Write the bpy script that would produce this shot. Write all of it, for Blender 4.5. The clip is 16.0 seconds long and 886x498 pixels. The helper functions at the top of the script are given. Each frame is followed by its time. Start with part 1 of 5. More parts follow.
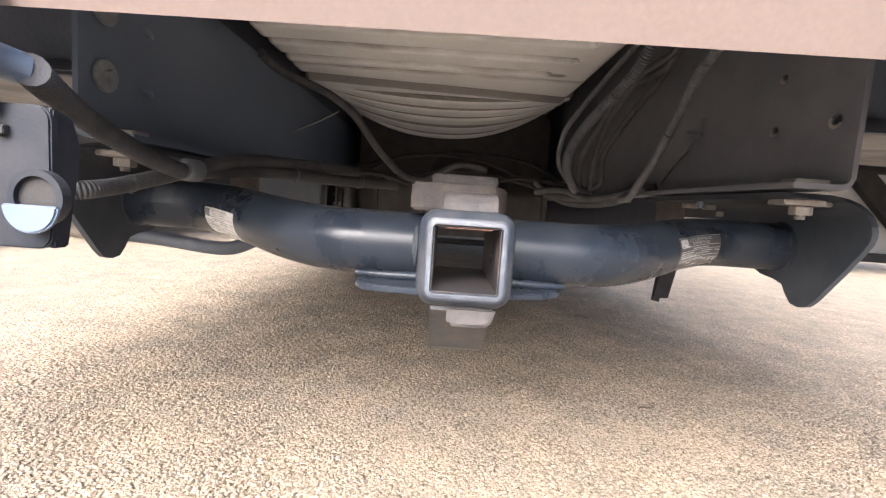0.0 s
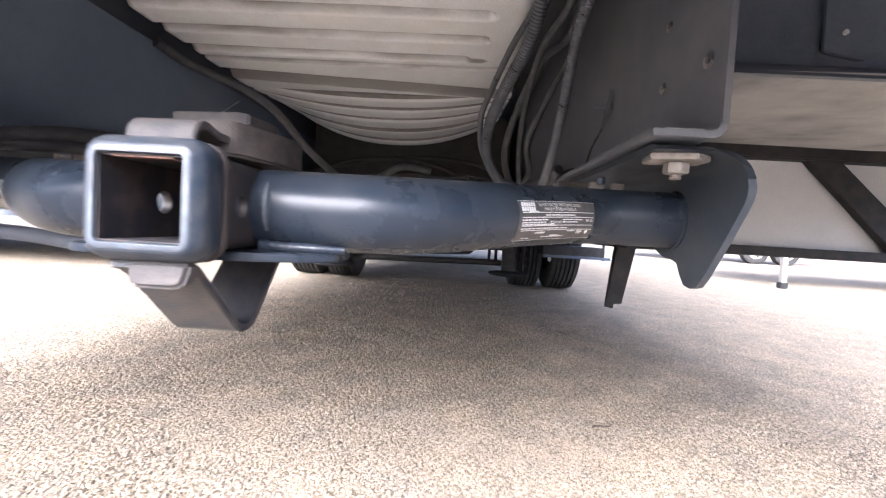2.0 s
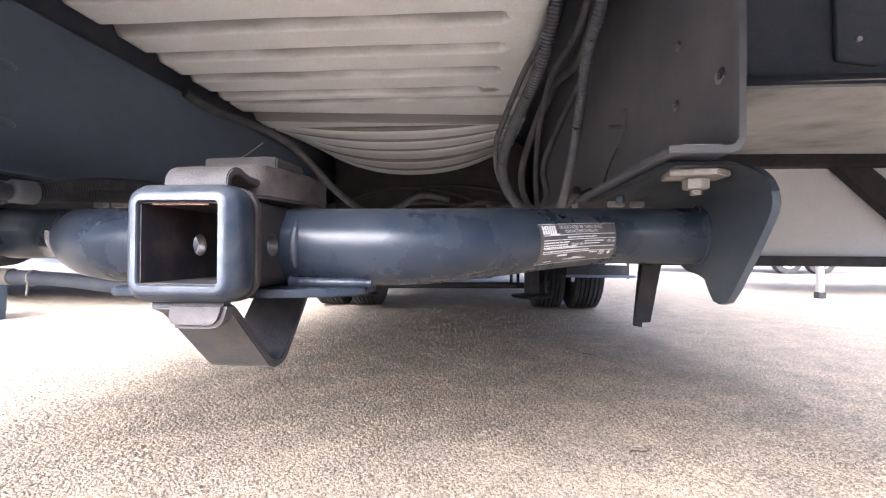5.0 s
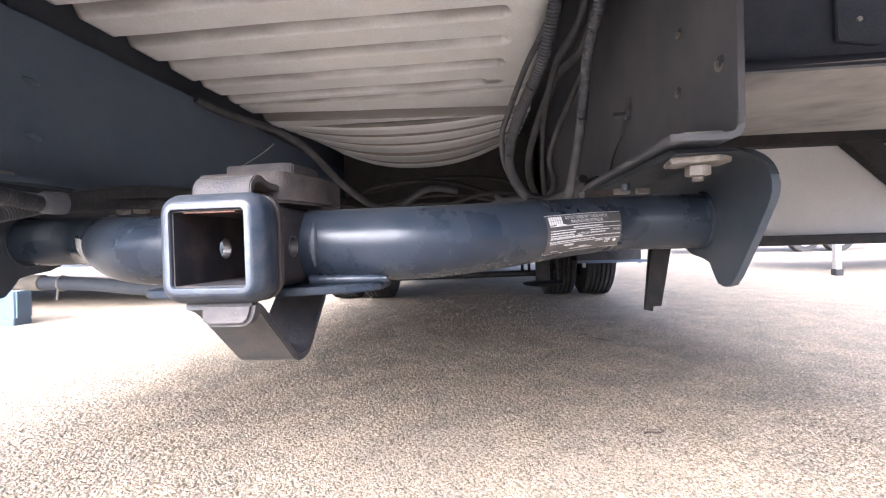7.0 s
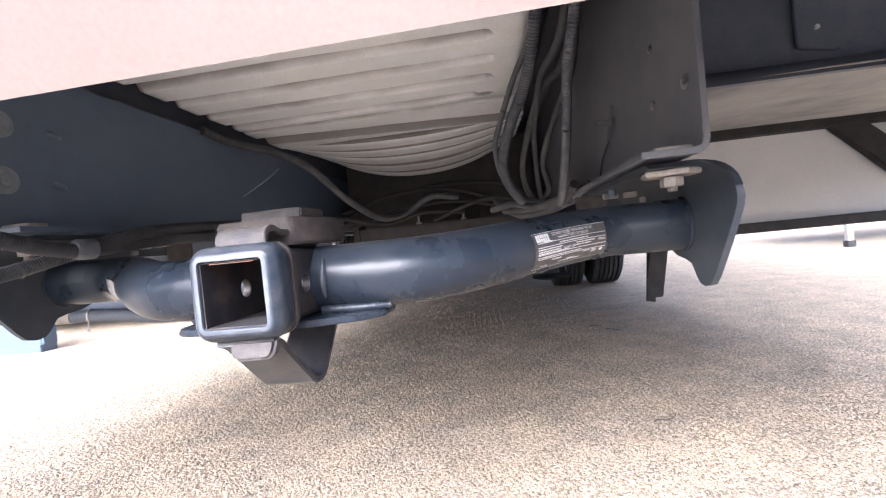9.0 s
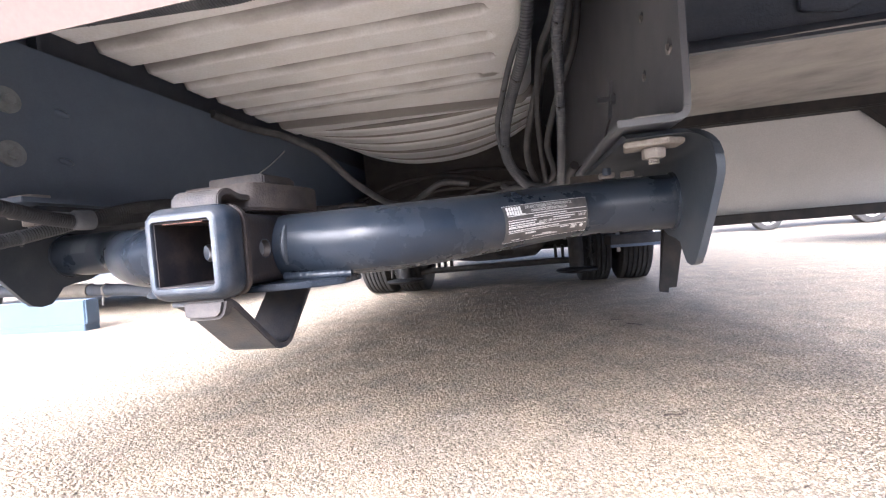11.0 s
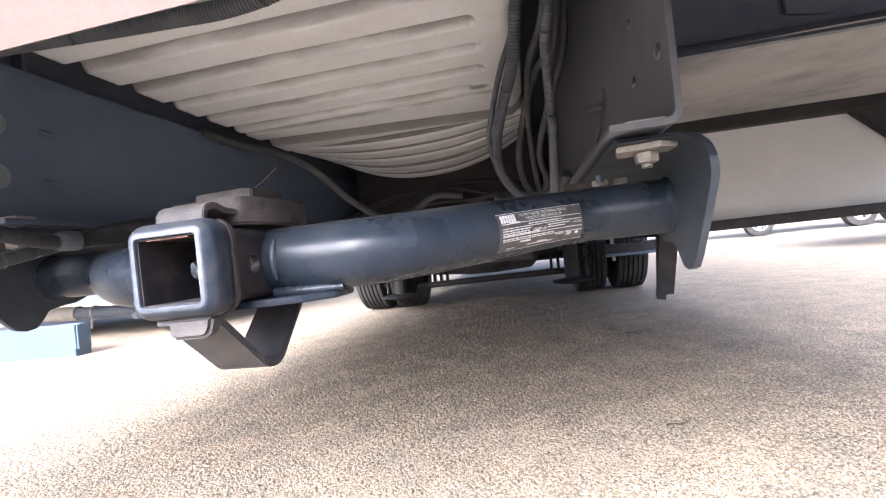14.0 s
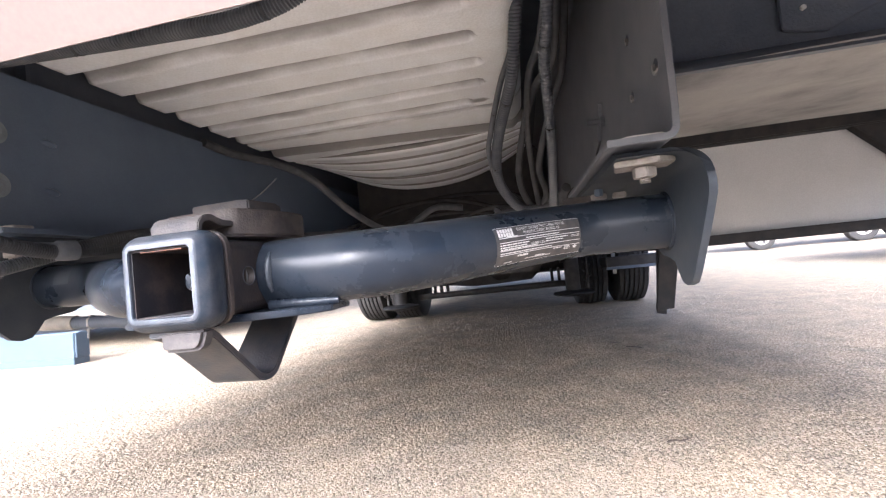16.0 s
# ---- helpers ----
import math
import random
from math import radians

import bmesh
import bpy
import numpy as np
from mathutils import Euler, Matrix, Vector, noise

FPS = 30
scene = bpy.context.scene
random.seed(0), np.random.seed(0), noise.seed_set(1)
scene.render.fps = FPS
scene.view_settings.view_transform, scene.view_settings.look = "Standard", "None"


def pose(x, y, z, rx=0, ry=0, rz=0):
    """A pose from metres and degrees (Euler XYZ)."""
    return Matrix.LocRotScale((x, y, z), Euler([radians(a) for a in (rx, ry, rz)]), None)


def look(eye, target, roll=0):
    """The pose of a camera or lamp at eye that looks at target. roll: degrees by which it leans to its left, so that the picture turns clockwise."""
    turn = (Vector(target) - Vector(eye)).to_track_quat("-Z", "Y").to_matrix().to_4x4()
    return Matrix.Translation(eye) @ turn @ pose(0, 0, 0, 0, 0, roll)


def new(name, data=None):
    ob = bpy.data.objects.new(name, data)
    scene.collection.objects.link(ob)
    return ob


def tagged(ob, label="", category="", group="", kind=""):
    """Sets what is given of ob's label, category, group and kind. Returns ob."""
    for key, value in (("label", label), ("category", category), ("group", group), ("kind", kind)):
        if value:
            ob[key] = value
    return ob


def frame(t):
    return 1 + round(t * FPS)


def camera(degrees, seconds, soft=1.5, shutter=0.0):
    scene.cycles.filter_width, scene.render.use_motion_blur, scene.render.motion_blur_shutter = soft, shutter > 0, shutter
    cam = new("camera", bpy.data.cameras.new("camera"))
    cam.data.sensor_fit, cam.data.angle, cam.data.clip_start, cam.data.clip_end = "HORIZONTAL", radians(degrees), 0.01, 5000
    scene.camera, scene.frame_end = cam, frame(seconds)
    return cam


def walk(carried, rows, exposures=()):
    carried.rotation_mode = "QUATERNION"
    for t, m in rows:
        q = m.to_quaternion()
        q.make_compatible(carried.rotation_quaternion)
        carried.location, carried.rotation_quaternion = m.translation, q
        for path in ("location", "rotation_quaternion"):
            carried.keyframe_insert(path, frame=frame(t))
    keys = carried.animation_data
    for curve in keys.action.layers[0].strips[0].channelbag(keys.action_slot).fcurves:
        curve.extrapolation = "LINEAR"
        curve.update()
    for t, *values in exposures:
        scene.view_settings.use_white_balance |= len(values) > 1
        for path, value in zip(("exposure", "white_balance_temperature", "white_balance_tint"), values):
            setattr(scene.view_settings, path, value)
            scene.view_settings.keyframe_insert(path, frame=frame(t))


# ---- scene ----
cam = camera(90.0, 16.0, soft=1.2, shutter=0.35)
PATH = [
    (0, (0.002, 0.004, 0.529), (0.004, 1.994, 0.328), 4.1),
    (0.3, (0.003, -0.005, 0.514), (0.046, 1.987, 0.336), 4.4),
    (0.5, (0.028, -0.011, 0.502), (0.079, 1.981, 0.332), 4.4),
    (0.7, (0.06, 0.007, 0.503), (0.105, 1.999, 0.33), 4.4),
    (1, (0.13, 0.067, 0.499), (0.206, 2.06, 0.344), 4.5),
    (1.2, (0.158, 0.069, 0.519), (0.262, 2.059, 0.348), 4.5),
    (1.5, (0.184, 0.069, 0.545), (0.248, 2.061, 0.383), 4.1),
    (1.8, (0.188, 0.057, 0.53), (0.165, 2.052, 0.39), 3.7),
    (1.9, (0.194, 0.066, 0.505), (0.149, 2.063, 0.394), 3.6),
    (2, (0.207, 0.085, 0.48), (0.145, 2.081, 0.388), 3.3),
    (2.2, (0.217, 0.102, 0.477), (0.166, 2.101, 0.435), 3.3),
    (2.5, (0.216, 0.101, 0.481), (0.142, 2.099, 0.464), 3.2),
    (3, (0.214, 0.103, 0.471), (0.117, 2.1, 0.489), 3.0),
    (3.5, (0.21, 0.104, 0.475), (0.095, 2.1, 0.519), 2.6),
    (4, (0.204, 0.096, 0.478), (0.071, 2.091, 0.52), 1.9),
    (6.5, (0.207, 0.065, 0.486), (0.016, 2.056, 0.466), -1.3),
    (7, (0.206, 0.061, 0.486), (0.001, 2.05, 0.463), -1.7),
    (7.5, (0.203, 0.058, 0.486), (-0.017, 2.046, 0.468), -2.4),
    (8, (0.204, 0.055, 0.49), (-0.026, 2.042, 0.473), -3.4),
    (8.5, (0.2, 0.04, 0.499), (-0.037, 2.025, 0.474), -4.7),
    (9, (0.224, 0.023, 0.512), (-0.022, 2.007, 0.477), -5.7),
    (9.5, (0.242, 0.017, 0.498), (-0.05, 1.995, 0.44), -6.1),
    (9.7, (0.257, 0.025, 0.485), (-0.059, 1.999, 0.426), -6.0),
    (11.8, (0.286, 0.04, 0.483), (-0.121, 1.998, 0.47), -4.9),
    (12, (0.285, 0.031, 0.484), (-0.133, 1.987, 0.503), -5.5),
    (12.5, (0.288, 0.046, 0.482), (-0.101, 2.007, 0.531), -6.0),
    (13, (0.288, 0.054, 0.486), (-0.069, 2.022, 0.527), -6.4),
    (13.5, (0.286, 0.051, 0.475), (-0.068, 2.019, 0.49), -6.3),
    (14, (0.284, 0.048, 0.479), (-0.076, 2.015, 0.493), -6.3),
    (14.5, (0.284, 0.048, 0.484), (-0.075, 2.015, 0.501), -6.4),
    (15, (0.286, 0.049, 0.484), (-0.075, 2.016, 0.517), -6.2),
    (15.5, (0.287, 0.049, 0.483), (-0.077, 2.015, 0.531), -6.0),
    (16, (0.288, 0.051, 0.481), (-0.072, 2.018, 0.545), -5.8),
]
EXPOSURES = [(0, 2.50, 5780, 12), (0.8, 2.74, 5520, 13), (1.5, 2.92, 5320, 14), (3.0, 2.94, 5300, 14), (9.7, 2.94, 5280, 14), (16, 2.89, 5340, 13)]
walk(cam, [(t, look(eye, target, roll)) for t, eye, target, roll in PATH], EXPOSURES)

# ---- world, sun, exposure ----
world = bpy.data.worlds.new("world")
scene.world = world
world.use_nodes = True
wn = world.node_tree.nodes
sky = wn.new("ShaderNodeTexSky")
sky.sky_type = "NISHITA"
sky.sun_disc = False
ELEV, TURNED = radians(37), radians(198)
sky.sun_elevation, sky.sun_rotation = ELEV, TURNED
sky.air_density, sky.dust_density = 0.8, 10.0
wn["Background"].inputs[1].default_value = 0.15
world.node_tree.links.new(sky.outputs[0], wn["Background"].inputs[0])
sun = new("sun", bpy.data.lights.new("sun", "SUN"))
sun.data.energy, sun.data.angle, sun.data.color = 0.85, radians(40), (1.0, 0.95, 0.89)
SUN_TO = Vector((math.sin(TURNED) * math.cos(ELEV), math.cos(TURNED) * math.cos(ELEV), math.sin(ELEV)))
sun.matrix_world = look((0, 0, 6), Vector((0, 0, 6)) - SUN_TO)


# ---- materials ----
def material(name, base, rough=0.5, metal=0.0, second=None, scale=12.0, mix=(0.4, 0.65), bump=0.15, grain=400.0, dust=None, dust_amount=0.0, coat=0.0, random_tone=0.0, spec=0.5):
    """A surface with patches of a second colour, fine grain, and dust that lies in blotches."""
    m = bpy.data.materials.new(name)
    m.use_nodes = True
    n, l = m.node_tree.nodes, m.node_tree.links
    b = n["Principled BSDF"]
    co = n.new("ShaderNodeTexCoord")
    big = n.new("ShaderNodeTexNoise")
    big.inputs["Scale"].default_value, big.inputs["Detail"].default_value, big.inputs["Roughness"].default_value = scale, 7, 0.62
    fine = n.new("ShaderNodeTexNoise")
    fine.inputs["Scale"].default_value, fine.inputs["Detail"].default_value = grain, 3
    l.new(co.outputs["Object"], big.inputs["Vector"])
    l.new(co.outputs["Object"], fine.inputs["Vector"])
    ramp = n.new("ShaderNodeMapRange")
    ramp.inputs[1].default_value, ramp.inputs[2].default_value = mix
    l.new(big.outputs[0], ramp.inputs[0])
    c = n.new("ShaderNodeMix")
    c.data_type = "RGBA"
    c.inputs[6].default_value = (*base, 1)
    c.inputs[7].default_value = (*(second or [v * 0.7 for v in base]), 1)
    l.new(ramp.outputs[0], c.inputs[0])
    colour = c.outputs[2]
    if dust:
        spots = n.new("ShaderNodeTexNoise")
        spots.inputs["Scale"].default_value, spots.inputs["Detail"].default_value = scale * 2.7, 9
        l.new(co.outputs["Object"], spots.inputs["Vector"])
        dr = n.new("ShaderNodeMapRange")
        dr.inputs[1].default_value, dr.inputs[2].default_value, dr.inputs[4].default_value = 0.35, 0.75, dust_amount
        l.new(spots.outputs[0], dr.inputs[0])
        d = n.new("ShaderNodeMix")
        d.data_type = "RGBA"
        d.inputs[7].default_value = (*dust, 1)
        l.new(colour, d.inputs[6])
        l.new(dr.outputs[0], d.inputs[0])
        colour = d.outputs[2]
    g = n.new("ShaderNodeMapRange")
    g.inputs[3].default_value, g.inputs[4].default_value = 0.86, 1.14
    l.new(fine.outputs[0], g.inputs[0])
    v = n.new("ShaderNodeVectorMath")
    v.operation = "SCALE"
    l.new(colour, v.inputs[0])
    l.new(g.outputs[0], v.inputs["Scale"])
    colour = v.outputs[0]
    if random_tone:
        oi = n.new("ShaderNodeNewGeometry")
        t = n.new("ShaderNodeMapRange")
        t.inputs[3].default_value, t.inputs[4].default_value = 1 - random_tone, 1 + random_tone
        l.new(oi.outputs["Random Per Island"], t.inputs[0])
        v2 = n.new("ShaderNodeVectorMath")
        v2.operation = "SCALE"
        l.new(colour, v2.inputs[0])
        l.new(t.outputs[0], v2.inputs["Scale"])
        colour = v2.outputs[0]
    l.new(colour, b.inputs["Base Color"])
    r = n.new("ShaderNodeMapRange")
    r.inputs[3].default_value, r.inputs[4].default_value = max(0.03, rough - 0.12), min(1, rough + 0.14)
    l.new(big.outputs[0], r.inputs[0])
    l.new(r.outputs[0], b.inputs["Roughness"])
    b.inputs["Metallic"].default_value = metal
    b.inputs["Coat Weight"].default_value = coat
    b.inputs["Specular IOR Level"].default_value = spec
    if bump:
        bp = n.new("ShaderNodeBump")
        bp.inputs["Strength"].default_value, bp.inputs["Distance"].default_value = bump, 0.002
        l.new(fine.outputs[0], bp.inputs["Height"])
        l.new(bp.outputs[0], b.inputs["Normal"])
    return m


DUST = (0.42, 0.35, 0.27)
GREY_DUST = (0.33, 0.325, 0.325)
def painted_steel(name):
    """Blue-black paint: hazy worn patches, fine scratches along the tube, a little dust."""
    m = material(name, (0.0085, 0.0125, 0.020), 0.3, 0.0, (0.021, 0.027, 0.037), 11, (0.34, 0.74), 0.05, 420, (0.10, 0.095, 0.092), 0.08, spec=0.20)
    n, l = m.node_tree.nodes, m.node_tree.links
    b = n["Principled BSDF"]
    colour = b.inputs["Base Color"].links[0].from_socket
    co = n.new("ShaderNodeTexCoord")
    last = colour
    for turn, scale, limit, tone in (((0, 0.5, 0.25), (6, 110, 110), 0.715, (0.17, 0.18, 0.20)), ((0.6, 0.2, 0), (90, 90, 7), 0.735, (0.20, 0.20, 0.21)), ((0, 0, 0), (38, 38, 38), 0.70, (0.085, 0.075, 0.066))):
        mp = n.new("ShaderNodeMapping")
        mp.inputs["Rotation"].default_value, mp.inputs["Scale"].default_value = turn, scale
        l.new(co.outputs["Object"], mp.inputs["Vector"])
        tx = n.new("ShaderNodeTexNoise")
        tx.inputs["Scale"].default_value, tx.inputs["Detail"].default_value = 1.0, 4
        l.new(mp.outputs[0], tx.inputs["Vector"])
        mr = n.new("ShaderNodeMapRange")
        mr.inputs[1].default_value, mr.inputs[2].default_value, mr.inputs[4].default_value = limit, limit + 0.12, 0.6
        l.new(tx.outputs[0], mr.inputs[0])
        mx = n.new("ShaderNodeMix")
        mx.data_type = "RGBA"
        mx.inputs[7].default_value = (*tone, 1)
        l.new(mr.outputs[0], mx.inputs[0])
        l.new(last, mx.inputs[6])
        last = mx.outputs[2]
    l.new(last, b.inputs["Base Color"])
    worn = b.inputs["Roughness"].links[0].from_node
    worn.inputs[1].default_value, worn.inputs[2].default_value = 0.36, 0.64
    worn.inputs[3].default_value, worn.inputs[4].default_value = 0.22, 0.40
    return m


hitch_paint = painted_steel("hitch_paint")
receiver_paint = material("receiver_paint", (0.013, 0.014, 0.017), 0.42, 0.0, (0.034, 0.027, 0.024), 26, (0.42, 0.66), 0.15, 450, (0.10, 0.075, 0.058), 0.2, spec=0.3)
collar_paint = material("collar_paint", (0.012, 0.018, 0.028), 0.36, 0.0, (0.034, 0.037, 0.043), 34, (0.46, 0.72), 0.12, 450, (0.13, 0.115, 0.105), 0.15, spec=0.25)
bracket_paint = material("bracket_paint", (0.024, 0.031, 0.041), 0.5, 0.0, (0.036, 0.043, 0.053), 12, (0.35, 0.7), 0.08, 500, (0.14, 0.13, 0.12), 0.15, spec=0.25)
worn_edge = material("worn_edge", (0.040, 0.050, 0.066), 0.5, 0.1, (0.078, 0.092, 0.112), 60, (0.45, 0.7), 0.2, 600, (0.12, 0.098, 0.082), 0.25)
rusty_inside = material("rusty_inside", (0.019, 0.018, 0.020), 0.6, 0.0, (0.048, 0.036, 0.032), 24, (0.46, 0.58), 0.1, 500, spec=0.3)
bright_rust = material("bright_rust", (0.11, 0.052, 0.032), 0.8, 0.0, (0.04, 0.025, 0.022), 120, (0.42, 0.6), 0.3, 500, spec=0.2)
bracket_steel = material("bracket_steel", (0.018, 0.023, 0.031), 0.45, 0.0, (0.047, 0.047, 0.050), 22, (0.42, 0.68), 0.15, 500, (0.12, 0.085, 0.060), 0.28, spec=0.3)
bracket_grey = material("bracket_grey", (0.080, 0.090, 0.106), 0.7, 0.0, (0.115, 0.121, 0.132), 40, (0.35, 0.7), 0.15, 500, spec=0.3)
black_iron = material("black_iron", (0.020, 0.021, 0.024), 0.6, 0.0, (0.036, 0.035, 0.036), 10, (0.4, 0.7), 0.3, 300, DUST, 0.05, spec=0.3)
dusty_steel = material("dusty_steel", (0.031, 0.031, 0.034), 0.65, 0.0, (0.066, 0.062, 0.061), 30, (0.35, 0.7), 0.25, 500, (0.12, 0.098, 0.084), 0.35, spec=0.2)
rusty_steel = material("rusty_steel", (0.024, 0.023, 0.025), 0.6, 0.0, (0.056, 0.047, 0.042), 34, (0.40, 0.66), 0.25, 500, (0.13, 0.105, 0.088), 0.3, spec=0.25)
zinc = material("zinc", (0.30, 0.295, 0.29), 0.45, 0.25, (0.21, 0.195, 0.18), 60, (0.4, 0.7), 0.15, 600, DUST, 0.15)
washer_grey = material("washer_grey", (0.185, 0.208, 0.228), 0.5, 0.0, (0.12, 0.135, 0.15), 50, (0.4, 0.7), 0.2, 600, GREY_DUST, 0.15)
washer_steel = material("washer_steel", (0.21, 0.195, 0.182), 0.6, 0.0, (0.145, 0.125, 0.108), 70, (0.4, 0.7), 0.2, 600, GREY_DUST, 0.25)
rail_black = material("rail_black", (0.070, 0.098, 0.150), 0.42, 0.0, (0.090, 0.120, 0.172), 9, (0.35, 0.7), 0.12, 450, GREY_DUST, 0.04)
rail_dusty = material("rail_dusty", (0.096, 0.106, 0.127), 0.52, 0.0, (0.142, 0.148, 0.166), 8, (0.35, 0.68), 0.15, 450, GREY_DUST, 0.14)
underbody = material("underbody", (0.050, 0.062, 0.086), 0.65, 0.0, (0.078, 0.090, 0.115), 10, (0.4, 0.7), 0.3, 300, GREY_DUST, 0.07)
tank_skin = material("tank_skin", (0.72, 0.745, 0.775), 0.5, 0.0, (0.78, 0.80, 0.825), 7, (0.35, 0.7), 0.35, 260, (0.60, 0.58, 0.55), 0.40)
groove_shade = material("groove_shade", (0.20, 0.19, 0.185), 0.8, 0.0, (0.30, 0.285, 0.275), 22, (0.4, 0.7), 0.25, 350)
rusty_weld = material("rusty_weld", (0.024, 0.023, 0.024), 0.7, 0.0, (0.052, 0.040, 0.033), 40, (0.4, 0.66), 0.3, 500, (0.08, 0.06, 0.046), 0.3, spec=0.2)
pipe_dusty = material("pipe_dusty", (0.20, 0.188, 0.172), 0.75, 0.0, (0.13, 0.122, 0.115), 14, (0.4, 0.7), 0.2, 400, DUST, 0.3)
dusty_tan = material("dusty_tan", (0.235, 0.232, 0.232), 0.7, 0.0, (0.095, 0.096, 0.102), 5, (0.40, 0.62), 0.2, 300, (0.36, 0.34, 0.315), 0.35)
body_cream = material("body_cream", (0.142, 0.112, 0.100), 0.45, 0.0, (0.153, 0.120, 0.106), 3, (0.3, 0.7), 0.02, 300)
box_grey = material("box_grey", (0.375, 0.385, 0.40), 0.6, 0.0, (0.43, 0.435, 0.445), 6, (0.35, 0.7), 0.12, 350, GREY_DUST, 0.15)
socket_steel = material("socket_steel", (0.012, 0.015, 0.022), 0.42, 0.0, (0.018, 0.021, 0.028), 20, (0.35, 0.7), 0.06, 500, DUST, 0.03, spec=0.15)
rubber = material("rubber", (0.014, 0.015, 0.018), 0.7, 0.0, (0.026, 0.026, 0.028), 14, (0.4, 0.7), 0.25, 500, DUST, 0.04, spec=0.2)
tyre_rubber = material("tyre_rubber", (0.026, 0.027, 0.029), 0.75, 0.0, (0.042, 0.041, 0.041), 14, (0.4, 0.7), 0.25, 300, DUST, 0.04, spec=0.2)
loom_plastic = material("loom_plastic", (0.048, 0.056, 0.072), 0.45, 0.0, (0.080, 0.088, 0.104), 25, (0.35, 0.65), 0.15, 500, (0.22, 0.22, 0.225), 0.25, spec=0.5)
cable_black = material("cable_black", (0.032, 0.036, 0.044), 0.55, 0.0, (0.060, 0.062, 0.068), 20, (0.4, 0.7), 0.15, 500, (0.21, 0.20, 0.19), 0.18, spec=0.4)
loom_dark = material("loom_dark", (0.024, 0.027, 0.034), 0.55, 0.0, (0.042, 0.044, 0.050), 25, (0.35, 0.65), 0.15, 500, (0.12, 0.115, 0.11), 0.15, spec=0.3)
skirt_blue = material("skirt_blue", (0.055, 0.085, 0.122), 0.5, 0.0, (0.066, 0.098, 0.135), 5, (0.35, 0.7), 0.05, 300)
label_black = material("label_black", (0.018, 0.019, 0.023), 0.35, 0.0, (0.03, 0.03, 0.032), 50, (0.4, 0.7), 0.03, 400, DUST, 0.08)
label_white = material("label_white", (0.52, 0.52, 0.52), 0.45, 0.0, (0.42, 0.42, 0.41), 80, (0.4, 0.7), 0.0, 400)
vehicle_white = material("vehicle_white", (0.75, 0.75, 0.76), 0.3, 0.0, (0.7, 0.7, 0.7), 2, (0.4, 0.7), 0.0, 200, coat=0.4)
pebble = material("pebble", (0.30, 0.252, 0.194), 0.95, 0.0, (0.242, 0.208, 0.168), 6.5, (0.35, 0.65), 0.2, 700, random_tone=0.16, spec=0.1)
twig_brown = material("twig_brown", (0.05, 0.037, 0.027), 0.85, 0.0, (0.08, 0.06, 0.045), 60, (0.4, 0.7), 0.3, 500)


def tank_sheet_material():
    """The tank's skin, with shade and dirt painted dark in its pressed grooves, ragged and uneven along them."""
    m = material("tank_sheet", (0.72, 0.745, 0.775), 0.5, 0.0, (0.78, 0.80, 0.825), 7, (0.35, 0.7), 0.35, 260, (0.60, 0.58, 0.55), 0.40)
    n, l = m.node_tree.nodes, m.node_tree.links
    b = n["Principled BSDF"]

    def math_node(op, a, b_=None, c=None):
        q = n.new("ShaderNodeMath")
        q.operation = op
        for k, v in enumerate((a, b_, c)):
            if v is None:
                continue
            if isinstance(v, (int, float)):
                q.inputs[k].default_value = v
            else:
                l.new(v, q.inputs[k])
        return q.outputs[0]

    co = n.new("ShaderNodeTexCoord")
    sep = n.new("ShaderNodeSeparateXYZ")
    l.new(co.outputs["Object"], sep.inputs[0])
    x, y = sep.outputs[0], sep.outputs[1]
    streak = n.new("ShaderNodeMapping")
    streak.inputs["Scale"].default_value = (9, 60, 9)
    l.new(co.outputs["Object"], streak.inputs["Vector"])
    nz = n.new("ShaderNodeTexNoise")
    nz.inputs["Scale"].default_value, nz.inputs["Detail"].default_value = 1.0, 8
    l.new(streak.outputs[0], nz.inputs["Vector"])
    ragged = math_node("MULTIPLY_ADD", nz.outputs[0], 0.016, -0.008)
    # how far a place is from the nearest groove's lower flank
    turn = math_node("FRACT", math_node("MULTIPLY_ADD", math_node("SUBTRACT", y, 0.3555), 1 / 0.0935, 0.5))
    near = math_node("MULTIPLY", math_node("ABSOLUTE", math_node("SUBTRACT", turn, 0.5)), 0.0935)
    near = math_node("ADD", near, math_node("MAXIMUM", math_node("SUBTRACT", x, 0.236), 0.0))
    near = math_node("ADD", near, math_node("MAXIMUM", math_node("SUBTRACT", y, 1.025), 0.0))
    # the wide groove, the step and the left edge get painted shade too
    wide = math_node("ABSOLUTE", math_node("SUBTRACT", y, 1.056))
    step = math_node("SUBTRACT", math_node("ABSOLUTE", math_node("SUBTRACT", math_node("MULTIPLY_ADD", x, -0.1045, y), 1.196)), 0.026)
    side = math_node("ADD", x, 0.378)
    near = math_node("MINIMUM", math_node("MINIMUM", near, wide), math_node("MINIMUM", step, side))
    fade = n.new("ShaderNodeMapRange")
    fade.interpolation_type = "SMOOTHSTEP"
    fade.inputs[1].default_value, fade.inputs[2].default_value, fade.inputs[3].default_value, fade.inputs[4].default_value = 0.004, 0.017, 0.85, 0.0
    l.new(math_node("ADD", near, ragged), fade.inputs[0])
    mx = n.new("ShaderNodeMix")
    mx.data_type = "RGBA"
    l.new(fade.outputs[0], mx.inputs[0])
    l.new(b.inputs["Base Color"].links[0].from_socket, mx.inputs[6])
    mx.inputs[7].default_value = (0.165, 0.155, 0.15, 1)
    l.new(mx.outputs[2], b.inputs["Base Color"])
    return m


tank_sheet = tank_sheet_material()


